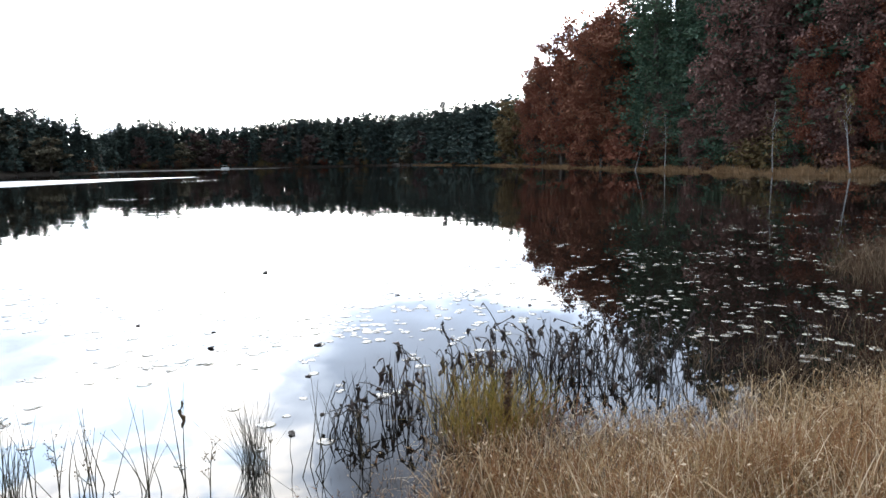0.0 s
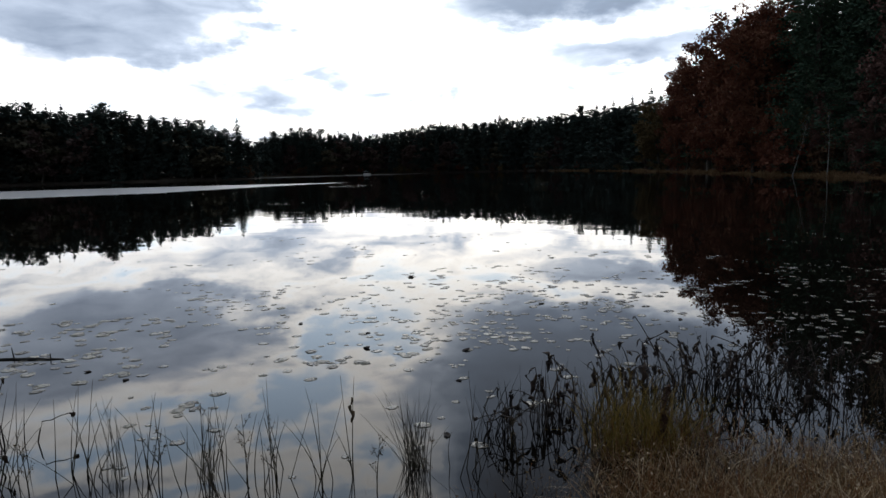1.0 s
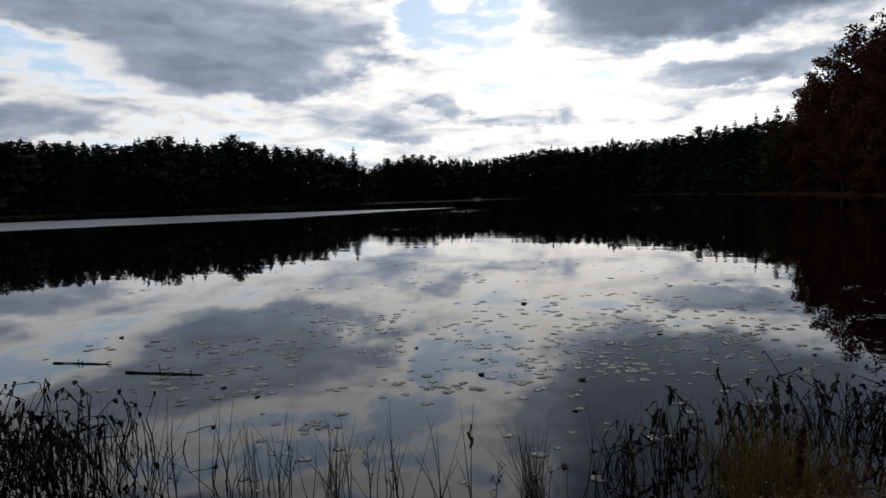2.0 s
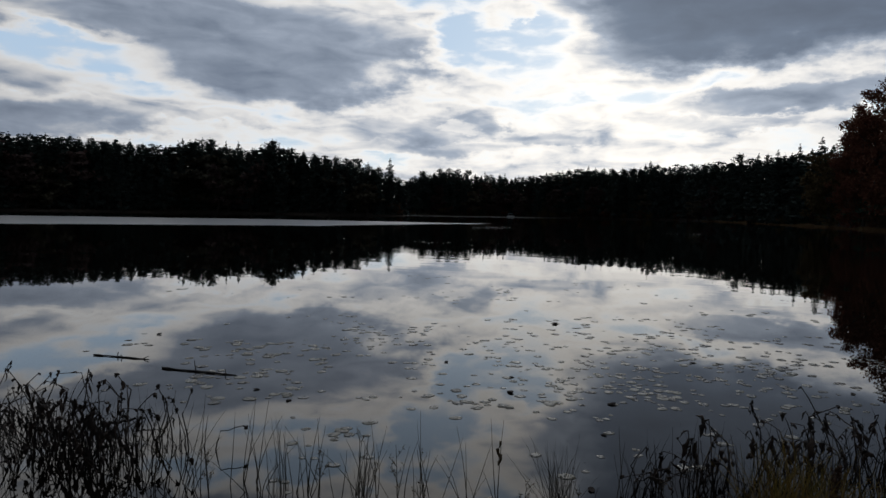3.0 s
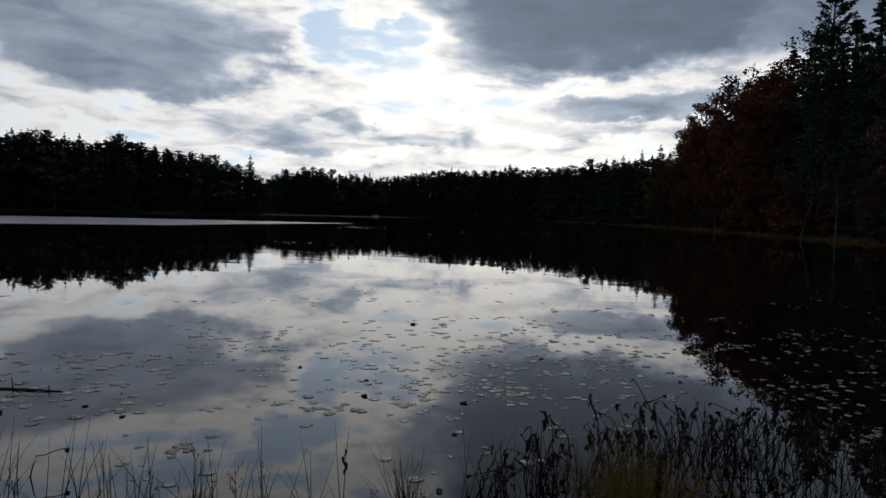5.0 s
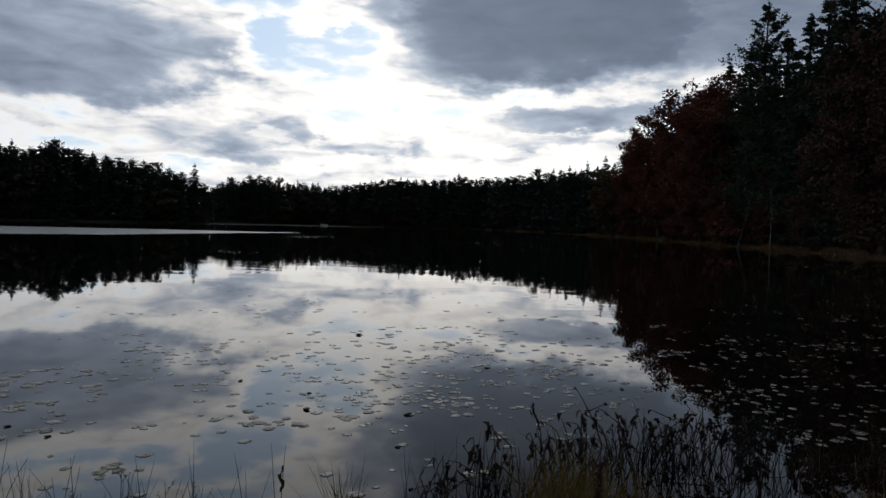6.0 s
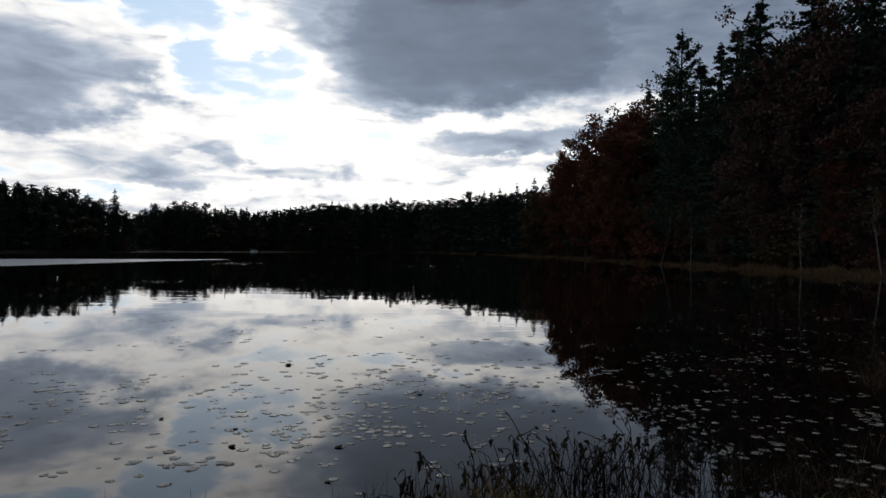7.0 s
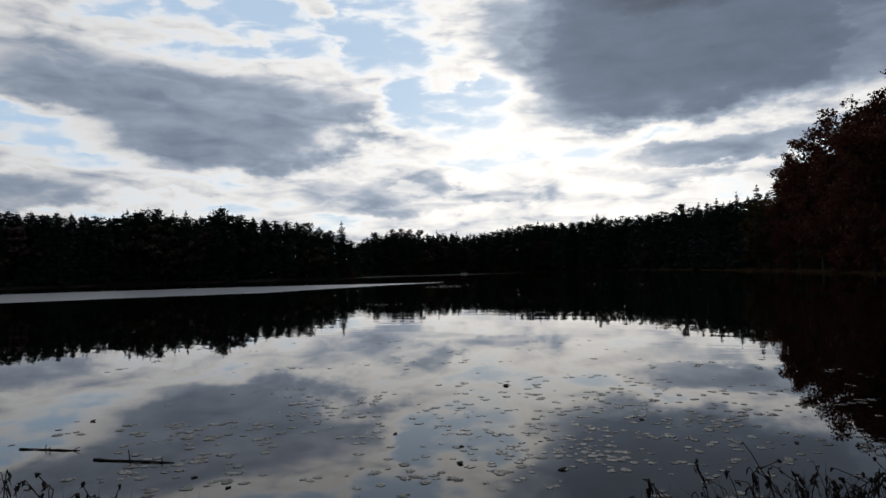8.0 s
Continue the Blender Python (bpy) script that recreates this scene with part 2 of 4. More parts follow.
HULL = barky("weathered_white_paint", [(0.3, (0.58, 0.58, 0.57)), (0.7, (0.74, 0.74, 0.72))], scale=(1, 1, 1), rough=0.5, bump=0.05)
CANVAS = barky("grey_canvas", [(0.3, (0.42, 0.43, 0.44)), (0.7, (0.55, 0.56, 0.58))], scale=(3, 3, 3), rough=0.8, bump=0.1)


def pad_material():
    m, N, bsdf = material("lily_pad")
    island = N.add("ShaderNodeNewGeometry").outputs["Random Per Island"]
    plant = N.add("ShaderNodeObjectInfo").outputs["Random"]
    pos = N.add("ShaderNodeTexCoord").outputs["Object"]
    f = N.math("ADD", N.math("MULTIPLY", N.noise(pos, 14.0, 5.0), 0.5), N.math("MULTIPLY", N.math("FRACT", N.math("ADD", island, plant)), 0.5))
    N.put(bsdf.inputs["Base Color"], N.ramp(f, [(0.2, (0.040, 0.032, 0.024)), (0.5, (0.110, 0.098, 0.074)), (0.8, (0.28, 0.265, 0.21))]))
    bsdf.inputs["Roughness"].default_value = 0.25
    b = N.add("ShaderNodeBump")
    b.inputs["Strength"].default_value, b.inputs["Distance"].default_value = 0.45, 0.008
    N.put(b.inputs["Height"], N.noise(pos, 22.0, 3.0))
    N.put(bsdf.inputs["Normal"], b.outputs[0])
    return m


PAD = pad_material()
WATER_IOR = 1.37


def water_material():
    m, N, bsdf = material("lake_water")
    M = N.math
    pos = N.add("ShaderNodeNewGeometry").outputs["Position"]
    x, y, z = N.split(pos)
    # a breeze ruffles one long tongue of water and a thin line along the far shore
    reach = M("SQRT", M("ADD", M("MULTIPLY", x, x), M("MULTIPLY", y, y)))
    reach = M("ADD", reach, M("MULTIPLY", M("SUBTRACT", N.noise(pos, 0.05, 3.0), 0.5), 7.0))
    bearing = M("DEGREES", M("ARCTAN2", M("MULTIPLY", x, -1.0), y))
    inner = M("SUBTRACT", 98.0, M("MULTIPLY", M("DIVIDE", M("SUBTRACT", bearing, 20.0), 16.0, clamp=True), 30.0))
    outer = M("ADD", 98.0, M("MULTIPLY", M("DIVIDE", M("SUBTRACT", bearing, 20.0), 37.0, clamp=True), 20.0))
    tongue = M("MULTIPLY", N.span(M("SUBTRACT", reach, inner), -1.0, 2.0), N.span(M("SUBTRACT", outer, reach), -1.0, 2.0))
    tongue = M("MULTIPLY", tongue, N.span(bearing, 20.0, 22.0))
    shore = M("SUBTRACT", y, M("ADD", M("MULTIPLY", M("ADD", x, 103.9), 0.66), 184.0))
    line = M("MULTIPLY", N.span(shore, 0.0, 2.0), M("MULTIPLY", N.span(x, -118.0, -108.0), M("SUBTRACT", 1.0, N.span(x, -62.0, -48.0))))
    ruffled = M("MAXIMUM", tongue, line)
    ripple = N.noise(N.xyz(M("MULTIPLY", x, 0.40), M("MULTIPLY", y, 1.5), 0.0), 1.0, 2.0, 0.45)
    swell = N.noise(N.xyz(M("MULTIPLY", x, 0.5), M("MULTIPLY", y, 1.2), 4.0), 0.12, 2.0, 0.5)
    calm = N.span(N.noise(pos, 0.05, 3.0), 0.42, 0.62, 0.12, 1.0)
    b = N.add("ShaderNodeBump")
    b.inputs["Strength"].default_value = 1.0
    b.inputs["Distance"].default_value = 1.0
    far_out = N.span(y, 7.0, 32.0, 0.16, 2.0)
    h = M("ADD", M("MULTIPLY", M("MULTIPLY", ripple, M("MULTIPLY", calm, far_out)), 0.0045), M("MULTIPLY", swell, 0.012))
    N.put(b.inputs["Height"], h)
    N.put(bsdf.inputs["Normal"], b.outputs[0])
    N.put(bsdf.inputs["Roughness"], M("ADD", M("MULTIPLY", ruffled, 0.27), 0.012))
    murk = N.noise(pos, 0.7, 4.0)
    N.put(bsdf.inputs["Base Color"], N.ramp(murk, [(0.3, (0.002, 0.0017, 0.0013)), (0.7, (0.005, 0.004, 0.003))]))
    bsdf.inputs["IOR"].default_value = WATER_IOR
    return m


def ground_material():
    m, N, bsdf = material("lake_shore_soil")
    pos = N.add("ShaderNodeNewGeometry").outputs["Position"]
    a, b2 = N.noise(pos, 1.3, 6.0, 0.65), N.noise(pos, 22.0, 4.0, 0.6)
    f = N.math("ADD", N.math("MULTIPLY", a, 0.6), N.math("MULTIPLY", b2, 0.4))
    N.put(bsdf.inputs["Base Color"], N.ramp(f, [(0.3, (0.018, 0.012, 0.008)), (0.5, (0.045, 0.030, 0.019)), (0.7, (0.09, 0.062, 0.036))]))
    bmp = N.add("ShaderNodeBump")
    bmp.inputs["Strength"].default_value, bmp.inputs["Distance"].default_value = 0.8, 0.03
    N.put(bmp.inputs["Height"], f)
    N.put(bsdf.inputs["Normal"], bmp.outputs[0])
    bsdf.inputs["Roughness"].default_value = 0.95
    return m


WATER, SOIL = water_material(), ground_material()

# ---------------------------------------------------------------- mesh helpers


def mesh_of(name, verts, faces, mat, smooth=False):
    """A mesh from arrays of points and of faces with equally many corners (or a list of such arrays)."""
    me = bpy.data.meshes.new(name)
    groups = faces if isinstance(faces, list) else [faces]
    groups = [g for g in groups if len(g)]
    loops = np.concatenate([g.ravel() for g in groups]).astype(np.int32)
    sizes = np.concatenate([np.full(len(g), g.shape[1]) for g in groups])
    starts = np.r_[0, np.cumsum(sizes)[:-1]].astype(np.int32)
    me.vertices.add(len(verts))
    me.vertices.foreach_set("co", np.asarray(verts, np.float32).ravel())
    me.loops.add(len(loops))
    me.loops.foreach_set("vertex_index", loops)
    me.polygons.add(len(sizes))
    me.polygons.foreach_set("loop_start", starts)
    if smooth:
        me.polygons.foreach_set("use_smooth", np.ones(len(sizes), bool))
    me.materials.append(mat)
    me.update(calc_edges=True)
    me.validate()
    return me


def joined(pieces):
    """Joins (verts, faces) pieces into one pair of arrays."""
    vs, fs, n = [], [], 0
    for v, f in pieces:
        vs.append(v)
        fs.append(f + n)
        n += len(v)
    return np.concatenate(vs), np.concatenate(fs)


def tube(points, radii, sides=6):
    """A tapered tube of quads along a line of points, closed at both ends to a point."""
    p = np.asarray(points, float)
    r = np.asarray(radii, float)
    along = np.gradient(p, axis=0)
    along /= np.linalg.norm(along, axis=1)[:, None] + 1e-9
    ref = np.where(np.abs(along[:, 2:3]) > 0.9, np.array([[1.0, 0, 0]]), np.array([[0, 0, 1.0]]))
    u = np.cross(along, ref)
    u /= np.linalg.norm(u, axis=1)[:, None] + 1e-9
    w = np.cross(along, u)
    a = np.linspace(0, 2 * np.pi, sides, endpoint=False)
    v = p[:, None] + r[:, None, None] * (np.cos(a)[None, :, None] * u[:, None] + np.sin(a)[None, :, None] * w[:, None])
    n = len(p)
    i, j = np.meshgrid(np.arange(n - 1), np.arange(sides), indexing="ij")
    k = (j + 1) % sides
    f = np.stack([i * sides + j, i * sides + k, (i + 1) * sides + k, (i + 1) * sides + j], -1).reshape(-1, 4)
    return v.reshape(-1, 3), f


def leaf_cloud(rng, centres, spread, size, flat=0.5, long=1.6):
    """Diamond-shaped leaves or sprays scattered round the centres. spread: a number or one triple."""
    n = len(centres)
    p = centres + rng.normal(size=(n, 3)) * spread
    d = rng.normal(size=(n, 3)) * (1, 1, flat)
    d /= np.linalg.norm(d, axis=1)[:, None] + 1e-9
    e = np.cross(d, rng.normal(size=(n, 3)))
    e /= np.linalg.norm(e, axis=1)[:, None] + 1e-9
    s = size * rng.uniform(0.55, 1.3, (n, 1))
    fold = np.cross(d, e) * s * 0.18
    v = np.stack([p - d * s * long / 2, p + e * s / 2 + fold, p + d * s * long / 2, p - e * s / 2 + fold], 1)
    return v.reshape(-1, 3), np.arange(4 * n).reshape(n, 4)


def blades(rng, base, height, width, lean=0.35, curl=0.5, segs=3):
    """Grass blades: tapering strips that lean and bend over. base: points; height: one for each."""
    n = len(base)
    a = rng.uniform(0, 2 * np.pi, n)
    out = np.stack([np.cos(a), np.sin(a), 0 * a], 1)
    side = np.stack([-np.sin(a), np.cos(a), 0 * a], 1)
    turn = rng.uniform(0, 2 * np.pi, n)[:, None]
    side = side * np.cos(turn) + out * np.sin(turn)
    l = np.abs(rng.normal(size=n)) * lean
    c = np.abs(rng.normal(size=n)) * curl
    rows = []
    for k in range(segs + 1):
        u = k / segs
        p = base + out * (height * (l * u + c * u * u))[:, None] * 0.8
        p[:, 2] += height * (u - 0.42 * np.minimum(c, 1.3) * u * u)
        if k < segs:
            half = side * (width * (1 - 0.7 * u))[:, None] / 2
            rows += [p - half, p + half]
        else:
            rows.append(p)
    v = np.stack(rows, 1)
    m = v.shape[1]
    start = np.arange(n)[:, None] * m
    quads = np.concatenate([start + [2 * k, 2 * k + 1, 2 * k + 3, 2 * k + 2] for k in range(segs - 1)])
    tip = start + [m - 3, m - 2, m - 1]
    return v.reshape(-1, 3), [quads, tip]


def part(name, me, parent, label=""):
    ob = new(name, me)
    ob.parent = parent
    return tagged(ob, label)


def on_bearing(az, r):
    a = radians(az)
    return np.array([-math.sin(a) * r, math.cos(a) * r])


# ---------------------------------------------------------------- the lake and its shore
LAKE = [(-9, 0.4), (-6, 1.3), (-3, 2.15), (-1.2, 2.75), (-0.4, 3.3), (0.2, 3.9), (0.8, 4.08), (1.5, 4.2), (2, 4.55), (2.7, 4.72), (3.5, 4.95),
        (4.6, 5.7), (5.9, 7), (5.9, 7.9), (5.4, 8.4), (5.5, 9.2), (6.3, 10.2), (8.2, 11.7), (13.3, 14.8), (24.5, 23.5), (30.6, 35.5), (27.4, 42.9),
        (24.2, 49.1), (23.3, 56.8), (21.9, 67.6), (20.1, 75.4), (18.5, 88.9), (15.6, 117), (8.9, 146), (-2.5, 190), (-25.1, 237.9), (-82.6, 240.1),
        (-120.4, 222.2), (-103.9, 197.5), (-94.6, 172.6), (-123.1, 159.7), (-147.3, 142.6), (-173.1, 103), (-177.6, 38.3), (-150, -15), (-80, -48),
        (-30, -12)]


def lake_distance(p):
    """Metres from the shoreline, above nought on land, below in the lake."""
    q = np.array(LAKE, float)
    best = np.full(len(p), 1e9)
    inside = np.zeros(len(p), bool)
    for a, b in zip(q, np.roll(q, -1, 0)):
        ab = b - a
        t = np.clip(((p - a) @ ab) / (ab @ ab), 0, 1)
        best = np.minimum(best, np.linalg.norm(p - a - t[:, None] * ab, axis=1))
        cross = ((a[1] > p[:, 1]) != (b[1] > p[:, 1])) & (p[:, 0] < ab[0] * (p[:, 1] - a[1]) / (ab[1] if abs(ab[1]) > 1e-9 else 1e-9) + a[0])
        inside ^= cross
    return np.where(inside, -best, best)


def land_height(p):
    p = np.asarray(p, float)
    d = lake_distance(p)
    x, y = p[:, 0], p[:, 1]
    rough = 0.03 * np.sin(2.1 * x + 1.3 * y) + 0.025 * np.sin(3.7 * y - 1.9 * x + 1.0) + 0.015 * np.sin(7.3 * x + 5.1 * y)
    near = np.exp(-(x * x + y * y) / 250.0)
    rise = 0.30 * (1 - np.exp(-np.maximum(d - 0.5, 0) / 3.0)) - 0.02 + (1 - near) * (0.5 * (1 - np.exp(-np.maximum(d, 0) / 6.0)) + 0.07 * np.clip(d - 6, 0, 110))
    below = -np.minimum(1.8, 0.22 * np.maximum(-d, 0))
    rise = rise + 0.06 * np.clip(d - 0.3, 0, 1)
    return np.where(d > 0, rise + rough * np.clip(d, 0, 1), below)


def build_ground():
    rings = np.r_[0.0, np.geomspace(0.35, 2500, 160)]
    n = 240
    a = np.linspace(0, 2 * np.pi, n, endpoint=False)
    p = np.stack([rings[1:, None] * np.cos(a), rings[1:, None] * np.sin(a)], -1).reshape(-1, 2)
    p = np.concatenate([[[0.0, 0.0]], p])
    v = np.c_[p, land_height(p)]
    i, j = np.meshgrid(np.arange(len(rings) - 2), np.arange(n), indexing="ij")
    k = (j + 1) % n
    quads = 1 + np.stack([i * n + j, (i + 1) * n + j, (i + 1) * n + k, i * n + k], -1).reshape(-1, 4)
    jj = np.arange(n)
    fan = np.stack([0 * jj, 1 + jj, 1 + (jj + 1) % n], -1)
    ob = new("ground", mesh_of("ground", v, [fan, quads], SOIL, smooth=True))
    tagged(ob, "brown earth of the lake bed and wooded shores", "ground", kind="structure")
    a = np.linspace(0, 2 * np.pi, 96, endpoint=False)
    c = np.c_[-75 + 190 * np.cos(a), 95 + 190 * np.sin(a), 0 * a]
    ob = new("water", mesh_of("water", c, np.arange(96)[None], WATER))
    tagged(ob, "still dark lake water mirroring the cloudy sky", "water", kind="structure")


build_ground()

# ---------------------------------------------------------------- trees


def pine_shape(rng, height, width, first, step, leaf, per, spire=0.8, limb_sides=3, core=7.0, rings=5, core_leaf=1.6, lift=0.0):
    """A pine or spruce: bent trunk, whorls of level limbs of uneven length, sprays of needles with gaps."""
    bend = rng.normal(size=2) * height * 0.012
    zs = np.linspace(0, height, 9)
    line = np.c_[bend[0] * np.sin(zs / height * 3), bend[1] * np.sin(zs / height * 2.2), zs]
    wood = [tube(line, 0.019 * height * (1 - 0.93 * zs / height), 7)]
    tips, z = [], first * height
    while z < height * 0.985:
        u = (z - first * height) / (height * (1 - first))
        reach = width * ((1 - u) ** spire) * (0.55 + 0.45 * min(1, u * 6 + 0.35)) * min(1, (1 - u) * 5.0 + 0.4)
        for a in rng.uniform(0, 2 * np.pi, rng.integers(3, 6)):
            r = reach * rng.uniform(0.45, 1.15) + 0.05 + 0.10 * (1 - u)
            if rng.random() < 0.12 and u < 0.8:
                continue
            t = np.linspace(0, 1, rings)
            x0, y0 = np.interp(z, zs, line[:, 0]), np.interp(z, zs, line[:, 1])
            rise = lift + rng.uniform(-0.05, 0.25) + 0.45 * u * rng.random()
            limb = np.c_[x0 + np.cos(a) * r * t, y0 + np.sin(a) * r * t, z + r * (rise * t + (lift - 0.10) * t * t)]
            wood.append(tube(limb, 0.05 * (0.4 + r / 4) * (1 - 0.85 * t), limb_sides))
            m = max(2, int(per * (0.35 + r / width)))
            q = rng.uniform(0.28, 1.02, m) ** 0.8
            side = rng.normal(size=m) * r * 0.17
            tips.append(np.c_[np.interp(q, t, limb[:, 0]) - np.sin(a) * side, np.interp(q, t, limb[:, 1]) + np.cos(a) * side,
                              np.interp(q, t, limb[:, 2]) + rng.normal(size=m) * 0.05 * r])
        z += step * rng.uniform(0.6, 1.5) * (1 - 0.5 * u)
    tips.append(np.c_[np.full((per // 2, 2), line[-1, :2]), height + rng.uniform(-1.6, 0.5, per // 2) * step])
    c = np.concatenate(tips)
    # the shaded inner boughs close the crown round the trunk
    m = int(core * height)
    u = rng.random(m) ** 0.8
    reach = width * 0.42 * (1 - u) ** spire * np.sqrt(rng.random(m))
    a = rng.uniform(0, 2 * np.pi, m)
    inner = np.c_[np.cos(a) * reach, np.sin(a) * reach, height * (first + (0.84 - first) * u)]
    return joined(wood), joined([leaf_cloud(rng, c, (leaf * 0.45, leaf * 0.45, leaf * 0.28), leaf, flat=0.35), leaf_cloud(rng, inner, leaf * 0.3, leaf * core_leaf, flat=0.7, long=1.2)])


def broad_shape(rng, height, width, first, leaf, count, limbs=18, bare=0.0, sides=7, clump=1.0):
    """A broad-leaved tree: forked trunk, rising limbs, leaves in uneven bunches with sky between them."""
    zs = np.linspace(0, height * 0.72, 7)
    bend = rng.normal(size=2) * height * 0.03
    line = np.c_[bend[0] * np.sin(zs / height * 3), bend[1] * np.sin(zs / height * 2.5), zs]
    wood = [tube(line, 0.017 * height * (1 - 0.75 * zs / zs[-1]), sides)]
    centre = np.array([0, 0, height * (first + 1) / 2])
    half = np.array([width, width, height * (1 - first) / 2])
    ends, bunch = [], []
    for k in range(limbs):
        d = rng.normal(size=3)
        d /= np.linalg.norm(d)
        end = centre + d * half * rng.uniform(0.5, 0.92)
        z0 = np.clip(end[2] - rng.uniform(0.25, 0.55) * np.hypot(*end[:2]) - 0.08 * height, first * height * 0.6, zs[-1])
        start = np.array([np.interp(z0, zs, line[:, 0]), np.interp(z0, zs, line[:, 1]), z0])
        t = np.linspace(0, 1, 6)[:, None]
        limb = start + (end - start) * t + np.array([0, 0, 1]) * (np.sin(t * np.pi) * 0.06 * height) * rng.uniform(-0.4, 1) + rng.normal(size=(6, 3)) * 0.02 * height * t * (1 - t) * 4
        wood.append(tube(limb, 0.0055 * height * (1 - 0.85 * t[:, 0]) + 0.01, 4))
        for q in range(3):
            s = limb[3] + rng.normal(size=3) * width * 0.22
            twig = limb[3] + (s - limb[3]) * np.linspace(0, 1, 3)[:, None]
            wood.append(tube(twig, [0.0022 * height, 0.0015 * height, 0.004], 3))
            bunch.append((s, width * clump * rng.uniform(0.12, 0.22)))
        bunch.append((end, width * clump * rng.uniform(0.13, 0.26)))
        bunch.append((limb[4], width * clump * rng.uniform(0.12, 0.22)))
    share = np.array([b[1] ** 2 for b in bunch])
    pick = rng.choice(len(bunch), int(count * (1 - bare)), p=share / share.sum())
    ball = rng.normal(size=(len(pick), 3))
    ball *= (rng.random(len(pick)) ** 0.45 / np.linalg.norm(ball, axis=1))[:, None]
    c = np.array([bunch[i][0] for i in pick]) + ball * np.array([bunch[i][1] for i in pick])[:, None] * (1.25, 1.25, 0.95)
    return joined(wood), leaf_cloud(rng, c, leaf * 0.2, leaf, flat=0.9, long=1.4)


class Kind:
    """One sort of tree: its shapes, and the first built thing of it that the others copy."""

    def __init__(self, name, shape, wood_mat, leaf_mat, height, label):
        (wv, wf), (lv, lf) = shape
        self.name, self.height, self.label = name, height, label
        self.arrays = (wv, wf, lv, lf)
        self.trunk = mesh_of(name + "_trunk", wv, wf, wood_mat, smooth=True)
        self.crown = mesh_of(name + "_crown", lv, lf, leaf_mat) if len(lv) else None
        self.mats = (wood_mat, leaf_mat)
        self.first = None

    def plant(self, x, y, height, turn, wide=1.0, lean=(0.0, 0.0), group="", label=""):
        s = height / self.height
        z = float(land_height(np.array([[x, y]]))[0]) - 0.08
        m = Matrix.Translation((x, y, z)) @ Euler((lean[0], lean[1], turn)).to_matrix().to_4x4() @ Matrix.Diagonal((s * wide, s * wide, s, 1))
        if self.first is None:
            root = new(self.name)
            part("trunk", self.trunk, root)
            if self.crown:
                part("crown", self.crown, root)
            root.matrix_basis = m
            self.first = root
        else:
            root = copy_thing(self.first, Matrix.Identity(4))
            root.matrix_basis = m
        tagged(root, label or self.label, "tree", group)
        return root


RNG = np.random.default_rng(7)
near_pines = [Kind("pine_tree", pine_shape(RNG, 24, w, f, 0.72, 0.21, 60, sp, core=48.0, core_leaf=1.3), BARK, PINE, 24, "tall dark green white pine on the wooded shore")
              for w, f, sp in ((4.8, 0.03, 0.55), (4.4, 0.06, 0.62), (5.2, 0.02, 0.7))]
plume = Kind("pine_tree", pine_shape(RNG, 24, 4.2, 0.03, 0.95, 0.17, 120, 0.42, core=75.0, lift=0.32, core_leaf=1.2), BARK, PINE, 24, "tall white pine with upswept boughs on the wooded shore")
oaks = [Kind("oak_tree", broad_shape(np.random.default_rng(int(100 * w)), 18, w, f, 0.205, int(1.1 * c), 52, clump=0.78), BARK, RUST, 18, "rust-red autumn oak leaning over the lake shore")
        for w, f, c in ((5.2, 0.10, 18000), (4.6, 0.16, 15000), (5.4, 0.06, 17000))]
maples = [Kind("maple_tree", broad_shape(np.random.default_rng(int(99 * w)), 16, w, f, 0.18, int(1.1 * c), 44, clump=0.78), BARK, MAROON, 16, "dull maroon half-bare maple at the edge of the wood")
          for w, f, c in ((5.0, 0.05, 15000), (4.4, 0.10, 12500))]
tans = [Kind("maple_tree", broad_shape(RNG, 14, w, f, 0.27, c, 18), BARK, TAN, 14, "half-bare tan and olive autumn tree by the water")
        for w, f, c in ((4.0, 0.06, 6500), (3.4, 0.12, 4500))]
birches = [Kind("birch_tree", broad_shape(RNG, 12, 2.2, 0.45, 0.3, c, 9), BIRCH, TAN, 12, "slender pale birch with only a few leaves")
           for c in (260, 120)]
shrubs = [Kind("shrub", broad_shape(RNG, 4, 2.4, 0.02, 0.20, 1050, 11), BARK, m, 4, lab)
          for m, lab in ((SHRUB, "low brown leafless shrub at the wood's edge"), (RUST, "low rust-red shrub at the wood's edge"), (TAN, "low tan shrub at the wood's edge"))]
far_pines = [Kind("pine_tree", pine_shape(RNG, 20, w, f, 1.0, 0.54, 13, sp, core=8.0, rings=3, core_leaf=2.6), BARK, HAZEDPINE, 20, "dark pine in the wood across the lake")
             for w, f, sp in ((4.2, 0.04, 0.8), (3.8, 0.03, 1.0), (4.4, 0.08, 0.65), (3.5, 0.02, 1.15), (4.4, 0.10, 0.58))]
far_tops = [Kind("pine_tree", pine_shape(RNG, 20, w, 0.5, 0.72, 0.26, 18, sp, core=4.0, rings=3, core_leaf=3.2), BARK, HAZEDPINE, 20, "dark pine in the wood across the lake")
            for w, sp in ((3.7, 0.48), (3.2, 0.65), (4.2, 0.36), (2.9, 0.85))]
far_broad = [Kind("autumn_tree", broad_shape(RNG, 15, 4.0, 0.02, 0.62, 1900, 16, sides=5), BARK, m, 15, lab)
             for m, lab in ((HAZEDRED, "dull red autumn tree across the lake"), (HAZEDTAN, "tan autumn tree across the lake"))]

